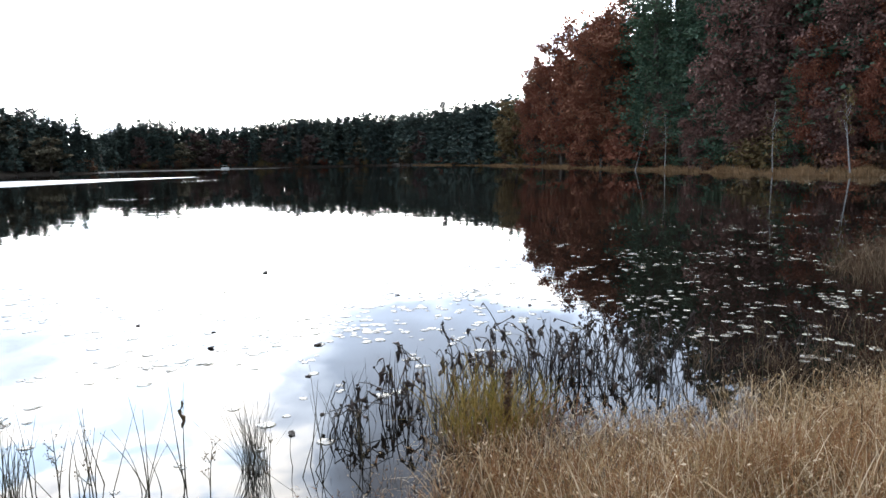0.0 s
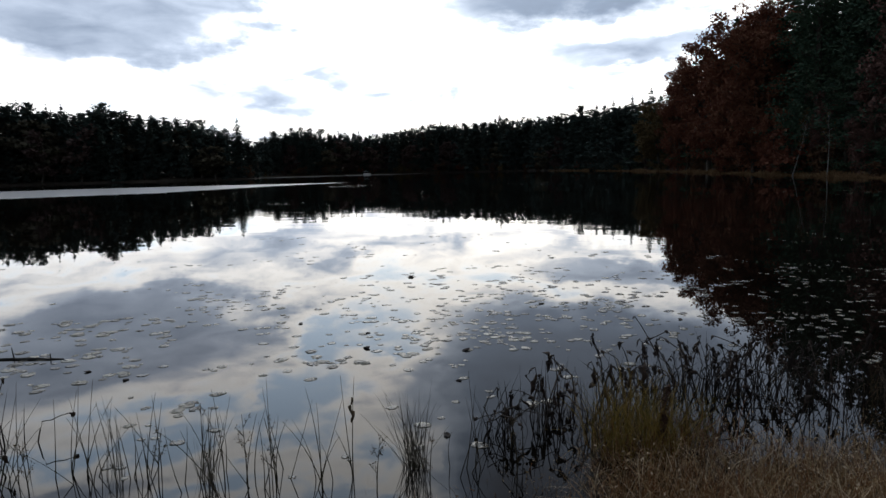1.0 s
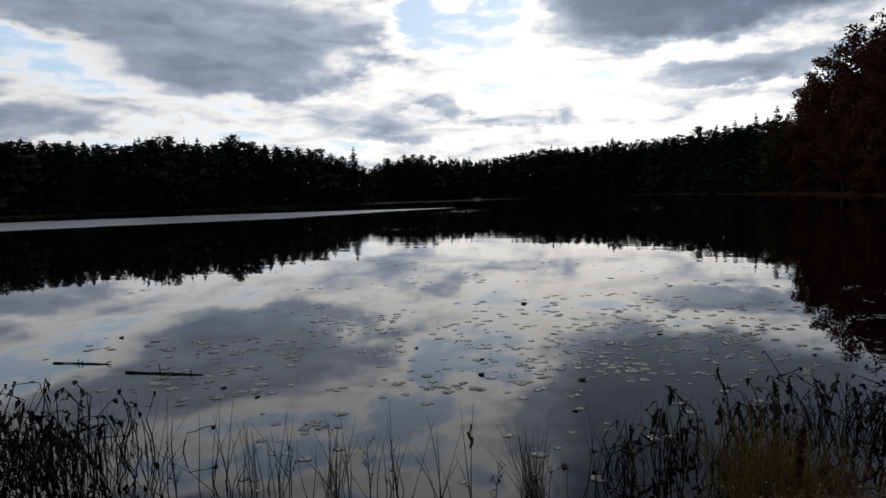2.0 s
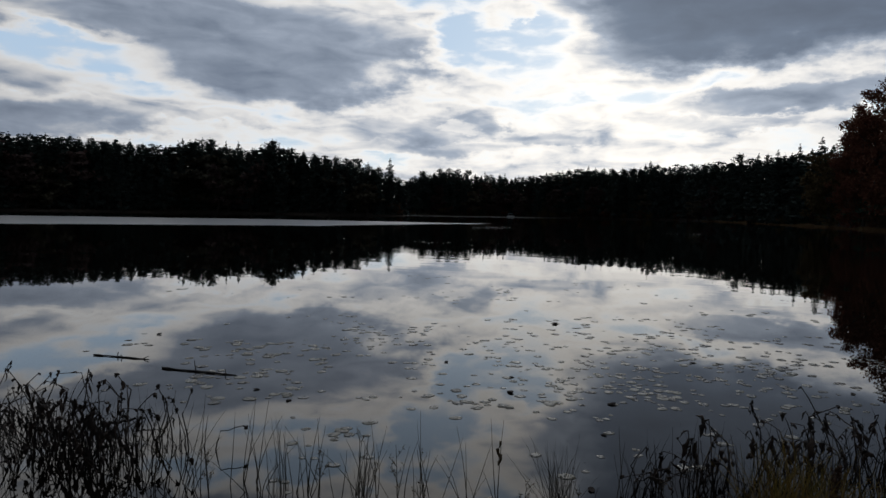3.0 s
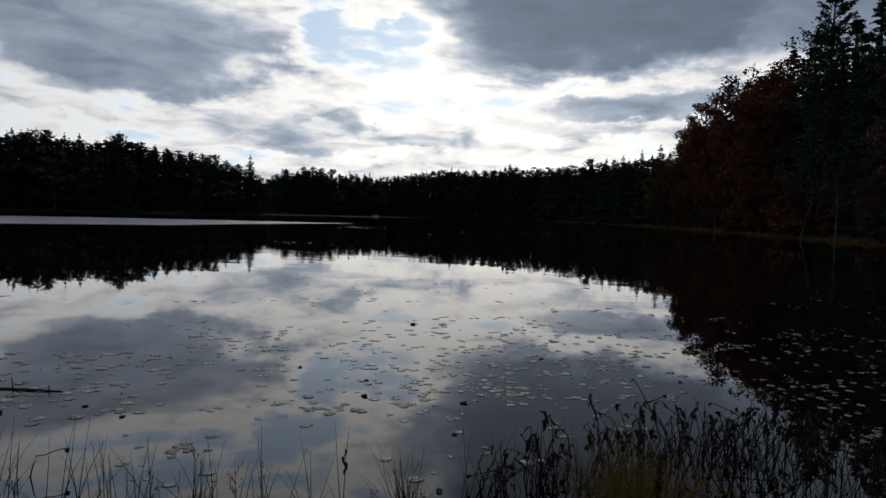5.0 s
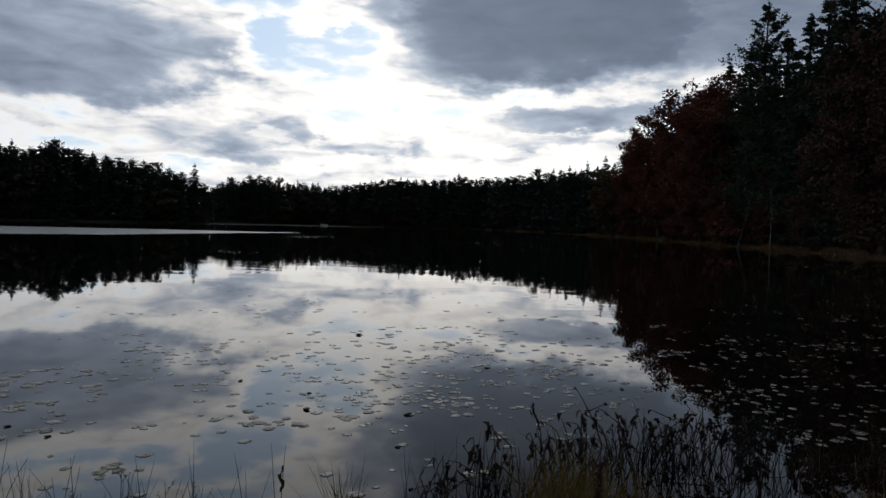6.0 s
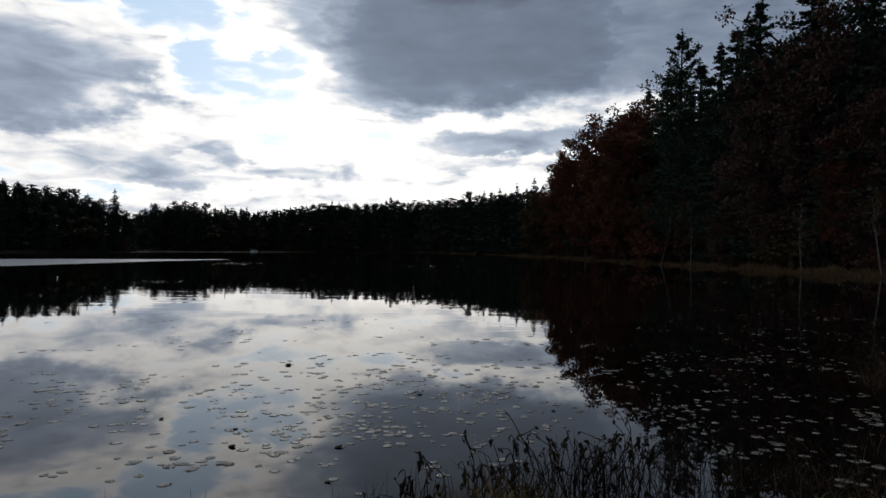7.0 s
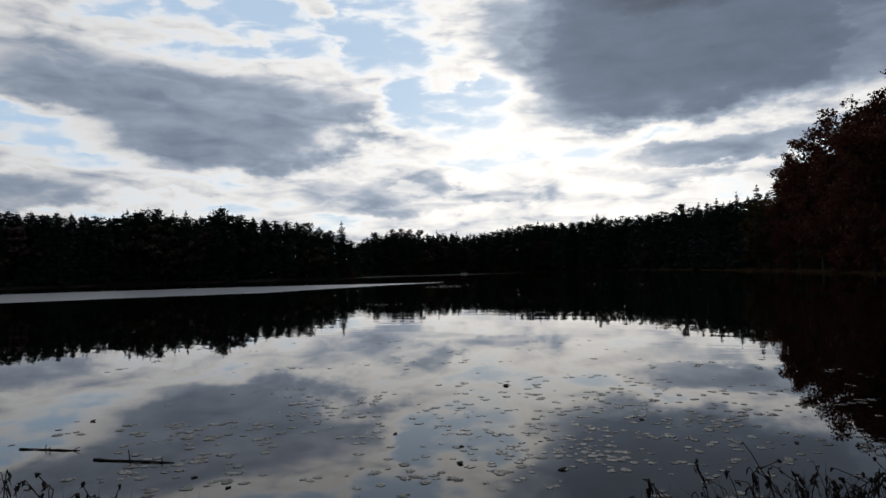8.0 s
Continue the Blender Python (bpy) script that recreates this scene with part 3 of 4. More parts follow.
# the wood's skyline, as bearing (degrees to the left of +y) and the elevation of the tree tops
SKY_AZ = [-41, -30.7, -25.3, -21.4, -18.4, -16.3, -14.2, -11.9, -9.2, -7.4, -5.9, -5, -3, 1, 4.3, 7.8, 10, 13.3, 16.2, 19.3, 21.3, 22.9, 24.7, 27.2, 28.3, 28.9, 29.5, 30.8, 33.7, 37.4, 39.2, 41.1, 45.2, 47.5, 52.7, 56.7, 61.7, 82.3, 113.1]
SKY_EL = [19.38, 19.38, 18.87, 16.32, 14.48, 13.67, 12.04, 11.42, 9.38, 6.94, 5.51, 5.3, 5.1, 4.59, 4.18, 4.11, 3.83, 3.83, 3.37, 3.01, 3.26, 3.16, 3.57, 3.16, 2.55, 2.9, 3.3, 3.67, 4.49, 4.84, 5.51, 4.9, 5.51, 4.9, 5.1, 5.25, 5.1, 5.1, 6.12]


def shore_range(az):
    """How far off the shore lies on a bearing, from the middle of the path."""
    r = np.arange(8.0, 330.0, 0.5)
    d = lake_distance(np.array([on_bearing(az, q) for q in r]) + (0.15, -0.1))
    wet = np.nonzero(d < 0)[0]
    return float(r[wet[-1]]) if len(wet) else 8.0


BEARINGS = np.arange(-40, 111, 0.5)
SHORE_R = np.array([shore_range(a) for a in BEARINGS])


def far_woods():
    """The first row stands tree by tree, the rows behind are one mass."""
    rng = np.random.default_rng(21)
    az = -2.6
    while az < 75:
        r0 = float(np.interp(az, BEARINGS, SHORE_R))
        r = r0 + rng.uniform(2.0, 7.0)
        top = r * math.tan(radians(float(np.interp(az, SKY_AZ, SKY_EL)))) + 1.7
        h = top * rng.uniform(0.62, 0.96)
        x, y = on_bearing(az, r)
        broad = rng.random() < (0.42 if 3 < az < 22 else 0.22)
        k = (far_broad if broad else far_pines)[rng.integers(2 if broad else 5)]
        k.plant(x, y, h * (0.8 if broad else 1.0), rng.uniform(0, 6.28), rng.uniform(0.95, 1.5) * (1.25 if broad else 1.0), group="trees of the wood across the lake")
        az += math.degrees(rng.uniform(2.3, 4.6) / r)
    mass = {}
    for row, (back, low, high, fat) in enumerate(((8, 0.80, 0.90, 1.8), (13, 0.87, 0.94, 2.0), (17, 0.90, 0.955, 1.9), (20, 0.92, 0.985, 1.45), (24, 0.93, 1.01, 1.3))):
        az = (-39.0 if row < 3 else -3.0) + 0.3 * row
        while az < 72:
            r = float(np.interp(az, BEARINGS, SHORE_R)) + back + rng.uniform(-3, 3) + (10 if az < -4 else 0)
            top = r * math.tan(radians(float(np.interp(az, SKY_AZ, SKY_EL)))) + 1.7
            x, y = on_bearing(az, r)
            ground = float(land_height(np.array([[x, y]]))[0])
            h = (top - ground) * rng.uniform(low, high) * (0.85 if az < -4 else 1.0)
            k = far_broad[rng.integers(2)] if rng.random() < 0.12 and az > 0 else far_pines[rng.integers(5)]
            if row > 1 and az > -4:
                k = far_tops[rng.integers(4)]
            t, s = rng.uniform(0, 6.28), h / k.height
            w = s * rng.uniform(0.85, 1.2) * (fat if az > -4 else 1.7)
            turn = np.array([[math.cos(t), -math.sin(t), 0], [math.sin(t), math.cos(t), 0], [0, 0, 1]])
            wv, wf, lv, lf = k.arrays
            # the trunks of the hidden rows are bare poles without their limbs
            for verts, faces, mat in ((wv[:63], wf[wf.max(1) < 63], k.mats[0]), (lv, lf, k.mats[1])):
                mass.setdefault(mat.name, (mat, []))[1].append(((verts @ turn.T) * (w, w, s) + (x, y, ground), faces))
            az += math.degrees(rng.uniform(2.9, 4.3) / r if row < 3 else rng.uniform(2.4, 4.6) / r) * (0.8 if az < -14 else 1.0 if az < 60 else 2.0)
    for name, (mat, pieces) in mass.items():
        ob = new("far_woods", mesh_of("far_woods", *joined(pieces), mat))
        tagged(ob, "dark mixed wood behind the far shore", "woods", kind="stuff")


far_woods()

# single trees that stand out of the far skyline: bearing, top elevation, sort (0 narrow, 1 layered, 2 round-headed, 3 flat-topped)
SKYLINE = [
    (46.3, 5.28, 1), (45.3, 5.34, 0), (44.2, 5.4, 2), (43, 5.25, 0), (42, 5.22, 1), (39.3, 5.5, 2), (37.8, 4.8, 0), (36.9, 4.71, 1), (34.1, 4.43, 0),
    (32.4, 4.28, 2), (30.6, 3.62, 3), (29.7, 4.3, 1), (26.8, 3.37, 2), (25.4, 3.6, 3), (24.6, 3.62, 3), (23.9, 3.56, 3), (23.1, 3.5, 2),
    (21.6, 3.42, 0), (19.9, 3.22, 1), (16.4, 3.32, 1), (15.1, 3.53, 0), (13, 3.88, 1), (8, 4.25, 1), (1.4, 4.8, 2), (0.1, 4.75, 1), (-1.2, 4.98, 1),
    (-2.7, 5.45, 0), (-4.1, 5.8, 1),
]


def skyline_trees():
    rng = np.random.default_rng(57)
    kinds = [Kind("pine_tree", pine_shape(rng, 20, w, f, step, 0.24, per, sp, core=9.0, rings=4, core_leaf=c, lift=up), BARK, HAZEDPINE, 20, "tall pine standing above the wood across the lake")
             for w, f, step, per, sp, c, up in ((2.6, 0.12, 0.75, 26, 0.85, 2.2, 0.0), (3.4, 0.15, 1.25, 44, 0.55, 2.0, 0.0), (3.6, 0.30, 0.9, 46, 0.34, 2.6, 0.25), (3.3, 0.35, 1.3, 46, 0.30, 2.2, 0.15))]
    for az, el, k in SKYLINE:
        r = float(np.interp(az, BEARINGS, SHORE_R)) + rng.uniform(9, 15)
        x, y = on_bearing(az, r)
        ground = float(land_height(np.array([[x, y]]))[0])
        kinds[k].plant(x, y, r * math.tan(radians(el)) + 1.7 - ground, rng.uniform(0, 6.28), rng.uniform(0.9, 1.15), group="trees of the wood across the lake")


skyline_trees()


def near_wood():
    """The tall wood on the nearer shore: single trees by bearing, range beyond the shore, top elevation."""
    rng = np.random.default_rng(5)
    rows = [
        # the autumn trees that lean out over the water
        (-8.6, 5, 10.4, oaks[0], 1.1), (-10.9, 5, 12.2, oaks[1], 1.1), (-12.6, 7, 13.2, oaks[2], 1.0), (-7.0, 4, 8.9, oaks[1], 0.8), (-9.7, 2, 7.5, oaks[2], 1.0), (-6.3, 2, 6.6, oaks[2], 0.8),
        (-11.8, 2, 8.2, oaks[0], 1.0), (-5.0, 2, 5.3, tans[0], 1.2), (-4.2, 4, 5.1, tans[1], 1.2), (-5.6, 12, 5.9, near_pines[1], 0.9), (-4.9, 9, 5.3, near_pines[0], 1.0), (-3.6, 12, 5.1, near_pines[2], 1.0),
        # tall pines and maples behind
        (-16.1, 7, 17.0, plume, 1.0), (-15, 11, 13.67, near_pines[1], 1.1), (-18.9, 8, 15.9, near_pines[2], 0.85), (-20.3, 9, 16.73, near_pines[1], 1.0),
        (-21.8, 8, 18.56, near_pines[0], 0.9), (-23.9, 7, 14.48, maples[0], 1.15), (-25.5, 9, 19.89, near_pines[1], 0.9), (-26.9, 7, 16.83, maples[1], 1.05), (-29, 7, 20.4, near_pines[0], 0.9), (-30.5, 6, 12.75, maples[0], 1.1),
        (-31.3, 9, 20.91, near_pines[0], 1.0), (-33.3, 6, 20.91, near_pines[2], 1.0), (-35.8, 6, 20.4, oaks[1], 1.0), (-38.9, 6, 19.38, near_pines[1], 1.0), (-23.1, 10, 19.89, maples[1], 0.8), (-27.8, 10, 20.4, maples[0], 0.8),
        (-13.4, 14, 12.85, near_pines[2], 1.0), (-17.5, 14, 14.48, near_pines[0], 1.2), (-10.6, 14, 10.71, near_pines[1], 1.2), (-8.3, 14, 8.57, near_pines[0], 1.2),
        # lower storey
        (-15.2, 5, 7.55, near_pines[2], 1.1), (-18, 5, 8.77, near_pines[0], 1.0), (-16.7, 4.5, 5.51, maples[1], 0.9), (-19.6, 4, 6.73, maples[0], 0.9), (-21.2, 4.5, 8.67, near_pines[2], 0.9), (-22.9, 4, 6.12, maples[1], 1.0), (-26.2, 4, 7.96, near_pines[2], 0.9),
        (-27.6, 4, 9.69, oaks[0], 0.75), (-29.3, 4, 7.34, maples[0], 0.9), (-31.7, 3, 9.18, oaks[1], 0.8), (-13.2, 1.2, 4.28, oaks[2], 1.0), (-14.5, 1.5, 3.06, shrubs[1], 1.2),
    ]
    for az, back, el, k, wide in rows:
        r = float(np.interp(az, BEARINGS, SHORE_R)) + back
        x, y = on_bearing(az, r)
        ground = float(land_height(np.array([[x, y]]))[0])
        k.plant(x, y, r * math.tan(radians(el)) + 1.7 - ground, rng.uniform(0, 6.28), wide * (1.25 if k in near_pines else 1.0), group="trees of the near wood")
    # pale birches at the edge, one of them leaning
    for az, back, h, lean in ((-14.5, -0.6, 7.6, (0.0, -0.20)), (-16.8, 0.2, 6.4, (0.0, 0.02)), (-24.7, 0.4, 6.0, (0.0, 0.0)), (-29.8, 0.6, 6.4, (0.0, -0.08))):
        r = float(np.interp(az, BEARINGS, SHORE_R)) + back
        birches[rng.integers(2)].plant(*on_bearing(az, r), h, rng.uniform(0, 6.28), 0.62, lean, group="birches of the near wood")
    # shrubs along the whole edge
    az = -36.0
    while az < 30:
        r = float(np.interp(az, BEARINGS, SHORE_R)) + rng.uniform(1.5, 5.0)
        far = r > 140
        shrubs[rng.choice(3, p=(0.6, 0.22, 0.18))].plant(*on_bearing(az, r), rng.uniform(1.8, 3.9) * (1.2 if far else 1.0), rng.uniform(0, 6.28), rng.uniform(0.9, 1.5), group="shrubs along the shore")
        az += math.degrees(rng.uniform(1.6, 3.2) / r) * (2.2 if far else 1.0)


near_wood()

# ---------------------------------------------------------------- grass and reeds on the shores


def shore_reeds():
    """Tall golden grass in a belt along the wooded shore."""
    rng = np.random.default_rng(3)
    n = 26000
    az = rng.uniform(-39, 4, n)
    r = np.interp(az, BEARINGS, SHORE_R) + np.abs(rng.normal(size=n)) * 2.2 - 0.5
    p = np.stack([-np.sin(np.radians(az)) * r, np.cos(np.radians(az)) * r], 1)
    z = np.maximum(land_height(p), -0.1)
    patch = 0.6 + 0.5 * np.sin(az * 2.3) * np.sin(az * 0.9 + 1)
    h = rng.uniform(0.3, 0.8, n) * np.clip(patch, 0.3, 1.0)
    v, f = blades(rng, np.c_[p, z], h, np.full(n, 0.05), 0.25, 0.4, 2)
    tagged(new("shore_reeds", mesh_of("shore_reeds", v, f, REED)), "golden dry reeds and grass along the wooded shore", "reeds", kind="stuff")


shore_reeds()


def near_grass():
    """Knee-high dry grass on the marshy bank before the camera: a brown felt, pale stems above it, and flat curled leaves."""
    rng = np.random.default_rng(11)
    p = np.concatenate([rng.uniform((-3.4, 1.5), (6.6, 6.8), (330000, 2)), rng.uniform((-9.0, -8.0), (10.0, 3.0), (200000, 2))])
    d = lake_distance(p)
    patch = 0.5 + 0.25 * np.sin(2.3 * p[:, 0] + 1.1) * np.sin(1.9 * p[:, 1] + 0.4) + 0.25 * np.sin(5.1 * p[:, 0] - 2.2 * p[:, 1]) * np.sin(4.3 * p[:, 1] + 1.0)
    east = np.maximum(np.clip((p[:, 0] + 0.5) / 0.9, 0, 1), 0.7 * np.clip((d - 0.4) / 0.8, 0, 1))
    inland = np.where(d < -0.1, 0.10, np.clip((d + 0.2) / 0.6, 0, 1))
    keep = (d > -0.42) & (rng.random(len(p)) < np.clip(1.7 - 0.35 * d, 0.25, 1)) & (p[:, 1] < 6.8) & (rng.random(len(p)) < (0.30 + 0.70 * patch**1.5) * (0.10 + 0.90 * east) * inland)
    dense = np.arange(len(p)) < 330000
    keep &= ~dense | (rng.random(len(p)) < np.clip((p[:, 1] - 1.5) / 1.1, 0, 1))
    p, d, patch = p[keep], d[keep], patch[keep]
    z = np.maximum(land_height(p), -0.06)
    n = len(p)
    sort = rng.random(n)
    near = np.clip((3.9 - p[:, 1] + 0.15 * p[:, 0]) / 0.9, 0, 1)
    rust = (sort < 0.08 + 0.26 * near) | ((np.sin(3.1 * p[:, 0] + 0.5) * np.sin(2.7 * p[:, 1]) > 0.4) & (sort < 0.12 + 0.36 * near))
    tall = ~rust & (sort > 0.74)
    felt = ~rust & ~tall
    size = (0.7 + 0.5 * patch) * np.clip(0.45 + 0.5 * d, 0.38, 1.0) * np.where(p[:, 0] < 0.1, 0.5, 1.0)
    for name, mat, pick, lo, hi, wide, lean, curl, label in (
            ("dry_grass", BROWNGRASS, felt, 0.06, 0.27, (0.0025, 0.006), 0.45, 0.9, "tangled straw-coloured dry grass on the lake bank"),
            ("tall_dry_grass", STRAW, tall, 0.18, 0.46, (0.0018, 0.0055), 0.26, 0.8, "tall pale dry grass with curled blades on the lake bank"),
            ("russet_grass", RUSSET, rust, 0.12, 0.36, (0.003, 0.0065), 0.4, 0.6, "russet dry grass and weeds on the lake bank")):
        m = int(pick.sum())
        v, f = blades(rng, np.c_[p, z][pick], rng.uniform(lo, hi, m) * size[pick], rng.uniform(*wide, m) * np.where(rng.random(m) < 0.06, 2.2, 1.0), lean, curl, 4 if name == "tall_dry_grass" else 3)
        tagged(new(name, mesh_of(name, v, f, mat)), label, "grass", kind="stuff")
    # seed heads and broken bits caught in the grass
    some = rng.choice(n, 15000)
    c = np.c_[p, z][some] + np.c_[np.zeros((15000, 2)), rng.uniform(0.03, 0.36, 15000) * size[some]]
    v, f = leaf_cloud(rng, c, 0.02, 0.0085, flat=0.9, long=2.4)
    tagged(new("seed_heads", mesh_of("seed_heads", v, f, STRAW)), "pale seed heads and chaff caught in the dry grass", "grass", kind="stuff")


near_grass()


def brown_reeds():
    """Brown, half-fallen reeds: a tongue of bank farther along, and a dark tangle in the shallows before it."""
    rng = np.random.default_rng(13)
    p = np.concatenate([rng.uniform((4.8, 6.8), (16.0, 16.0), (88000, 2)), rng.normal((3.0, 5.1), (0.55, 0.2), (520, 2)), rng.normal((4.2, 5.8), (0.5, 0.35), (420, 2))])
    d = lake_distance(p)
    tangle = np.arange(len(p)) >= 88000
    thin = 0.35 + 0.65 * (np.sin(2.2 * p[:, 0] + 0.7 * p[:, 1]) * np.sin(1.7 * p[:, 1]) > -0.3)
    keep = np.where(tangle, d > -1.5, (d > -0.35) & (rng.random(len(p)) < np.where(d < 3.6, 0.40, 0.16) * thin))
    p, tangle = p[keep], tangle[keep]
    z = np.maximum(land_height(p), -0.06)
    h = np.where(tangle, rng.uniform(0.10, 0.34, len(p)), rng.uniform(0.2, 0.62, len(p)))
    v, f = blades(rng, np.c_[p, z], h, rng.uniform(0.004, 0.008, len(p)), 0.6, 0.7, 3)
    tagged(new("brown_reeds", mesh_of("brown_reeds", v, f, BROWNREED)), "brown half-fallen reeds at the marshy edge of the lake", "reeds", kind="stuff")


brown_reeds()


def tuft(name, rng, n, radius, height, width, mat, lean, curl, label, category, at):
    a, r = rng.uniform(0, 2 * np.pi, n), radius * np.sqrt(rng.random(n))
    v, f = blades(rng, np.c_[r * np.cos(a), r * np.sin(a), 0 * a], height * rng.uniform(0.45, 1.0, n), np.full(n, width), lean, curl, 4)
    ob = new(name, mesh_of(name, v, f, mat))
    x, y = at
    ob.location = (x, y, max(-0.03, float(land_height(np.array([at]))[0]) - 0.02))
    return tagged(ob, label, category)


rng = np.random.default_rng(31)
tuft("sedge_tussock", rng, 330, 0.28, 0.58, 0.006, SEDGE, 0.26, 0.5, "green and yellow sedge tussock at the water's edge", "sedge", (0.34, 3.92))
tuft("sedge_tussock", rng, 150, 0.24, 0.46, 0.005, SEDGE, 0.3, 0.7, "green and yellow sedge tussock at the water's edge", "sedge", (0.58, 4.12))
tuft("sedge_tussock", rng, 90, 0.20, 0.40, 0.005, RUSSET, 0.3, 0.9, "rusty brown grass tussock among the green sedge", "sedge", (0.80, 4.0))
tuft("sedge_tussock", rng, 130, 0.28, 0.42, 0.0045, RUSSET, 0.35, 0.9, "rusty brown grass tussock among the green sedge", "sedge", (0.40, 3.85))
tuft("rush_tuft", rng, 95, 0.07, 0.55, 0.0042, RUSH, 0.34, 0.14, "dark fan-shaped tuft of rushes standing in water", "rushes", (-0.89, 3.45))
tuft("rush_tuft", rng, 26, 0.05, 0.50, 0.004, RUSH, 0.25, 0.1, "dark tuft of rushes standing in water", "rushes", (-2.0, 3.1))
tuft("rush_tuft", rng, 22, 0.06, 0.58, 0.004, RUSH, 0.15, 0.1, "dark tuft of rushes standing in water", "rushes", (-2.55, 3.05))


# ---------------------------------------------------------------- water weeds


def weed_kinds(rng, count):
    """Dead pickerelweed: a crooked stalk that ends in wilted, hanging leaves."""
    kinds = []
    for _ in range(count):
        h = rng.uniform(0.36, 0.62)
        t = np.linspace(0, 1, 8)
        a, lean = rng.uniform(0, 6.28), rng.uniform(0.02, 0.35)
        line = np.c_[np.cos(a) * lean * h * t**1.6, np.sin(a) * lean * h * t**1.6, h * t - 0.06]
        if rng.random() < 0.2:
            k = rng.integers(5, 7)
            drop = np.array([np.cos(a + 1) * 0.03, np.sin(a + 1) * 0.03, -rng.uniform(0.03, 0.09)])
            line[k + 1:] = line[k] + drop * np.arange(1, 8 - k)[:, None]
        elif rng.random() < 0.75:
            # a stalk that has buckled sideways
            k = rng.integers(3, 6)
            b, fold = rng.uniform(0, 6.28), rng.uniform(0.4, 1.25)
            step = h / 7
            line[k + 1:] = line[k] + np.outer(np.arange(1, 8 - k), (math.cos(b) * fold * step, math.sin(b) * fold * step, step * (1 - 0.55 * fold)))
        line += rng.normal(size=line.shape) * 0.005
        stem = tube(line, np.linspace(0.0058, 0.0032, 8), 5)
        leaves = []
        for q in range(rng.integers(1, 4)):
            top = line[-1 - min(q, 4)]
            b = rng.uniform(0, 6.28)
            l = rng.uniform(0.07, 0.17)
            u = np.linspace(0, 1, 6)
            out, sag = rng.uniform(0.05, 0.5), rng.uniform(0.2, 1.1)
            rib = np.c_[top[0] + np.cos(b) * l * out * np.sin(u * 1.9), top[1] + np.sin(b) * l * out * np.sin(u * 1.9), top[2] + l * (rng.uniform(0.0, 0.25) * np.sin(u * 3.0) - u * sag)]
            rib += rng.normal(size=rib.shape) * 0.005
            v, f = tube(rib, np.array([0.004, 0.011, 0.016, 0.014, 0.009, 0.002]) * rng.uniform(0.6, 1.35), 5)
            mid = np.repeat(rib, 5, axis=0)
            side = np.array([-math.sin(b), math.cos(b), 0.0])
            v = mid + (v - mid) * 0.55 + np.outer((v - mid) @ side, side) * 0.6
            leaves.append((v, f))
        kinds.append((mesh_of("weed_stem", *stem, WILTED, smooth=True), [mesh_of("weed_leaf", *leaf, WILTED) for leaf in leaves]))
    return kinds


def plant_weeds():
    rng = np.random.default_rng(17)
    kinds = weed_kinds(rng, 18)
    firsts = {}

    def put(x, y, s, group, label):
        k = int(rng.integers(len(kinds)))
        m = Matrix.Translation((x, y, 0)) @ Euler((rng.normal() * 0.22, rng.normal() * 0.22, rng.uniform(0, 6.28))).to_matrix().to_4x4() @ Matrix.Diagonal((s, s, s, 1))
        if k not in firsts:
            ob = new("pickerelweed", kinds[k][0])
            for leaf in kinds[k][1]:
                part("wilted_leaf", leaf, ob)
            firsts[k] = ob
        else:
            ob = copy_thing(firsts[k], Matrix.Identity(4))
        ob.matrix_basis = m
        tagged(ob, label, "water weed", group)

    for x0, y0, sx, sy, n, s in WEEDS:
        for _ in range(n):
            x, y = x0 + rng.normal() * sx, y0 + rng.normal() * sy
            if lake_distance(np.array([[x, y]]))[0] < -0.02:
                put(x, y, s * rng.uniform(0.75, 1.15), "dead pickerelweed in the shallows", "blackened dead pickerelweed stalk standing in shallow water")


# beds of dead weed: middle, spread, number, size
WEEDS = [(-0.45, 3.95, 0.10, 0.10, 10, 0.85), (-0.1, 4.3, 0.16, 0.14, 20, 0.9), (0.4, 4.7, 0.2, 0.18, 26, 0.95), (0.95, 5.1, 0.24, 0.22, 36, 1.0), (1.45, 5.3, 0.28, 0.24, 28, 0.95),
         (1.55, 4.72, 0.28, 0.2, 18, 0.72), (2.1, 5.45, 0.35, 0.3, 12, 0.7), (2.9, 5.6, 0.4, 0.3, 8, 0.65), (3.6, 6.0, 0.4, 0.4, 5, 0.6),
         (-4.0, 2.85, 0.28, 0.2, 46, 0.95), (-4.6, 2.9, 0.35, 0.25, 46, 0.95), (-5.4, 2.9, 0.4, 0.3, 26, 0.95), (-3.62, 3.25, 0.1, 0.08, 5, 0.95)]
plant_weeds()


def weed_litter():
    """Thin dead stems and broken leaves that fill the weed beds."""
    rng = np.random.default_rng(41)
    p = np.concatenate([rng.normal((x, y), (sx * 0.9, sy * 0.9), (n * (4 if x < -3 else 3), 2)) for x, y, sx, sy, n, s in WEEDS])
    p = p[lake_distance(p) < 0.0]
    v, f = blades(rng, np.c_[p, np.full(len(p), -0.03)], rng.uniform(0.12, 0.46, len(p)), rng.uniform(0.004, 0.010, len(p)), 0.35, 0.45, 4)
    tagged(new("weed_litter", mesh_of("weed_litter", v, f, WILTED)), "tangle of thin blackened dead weed stems in shallow water", "water weed", kind="stuff")


weed_litter()


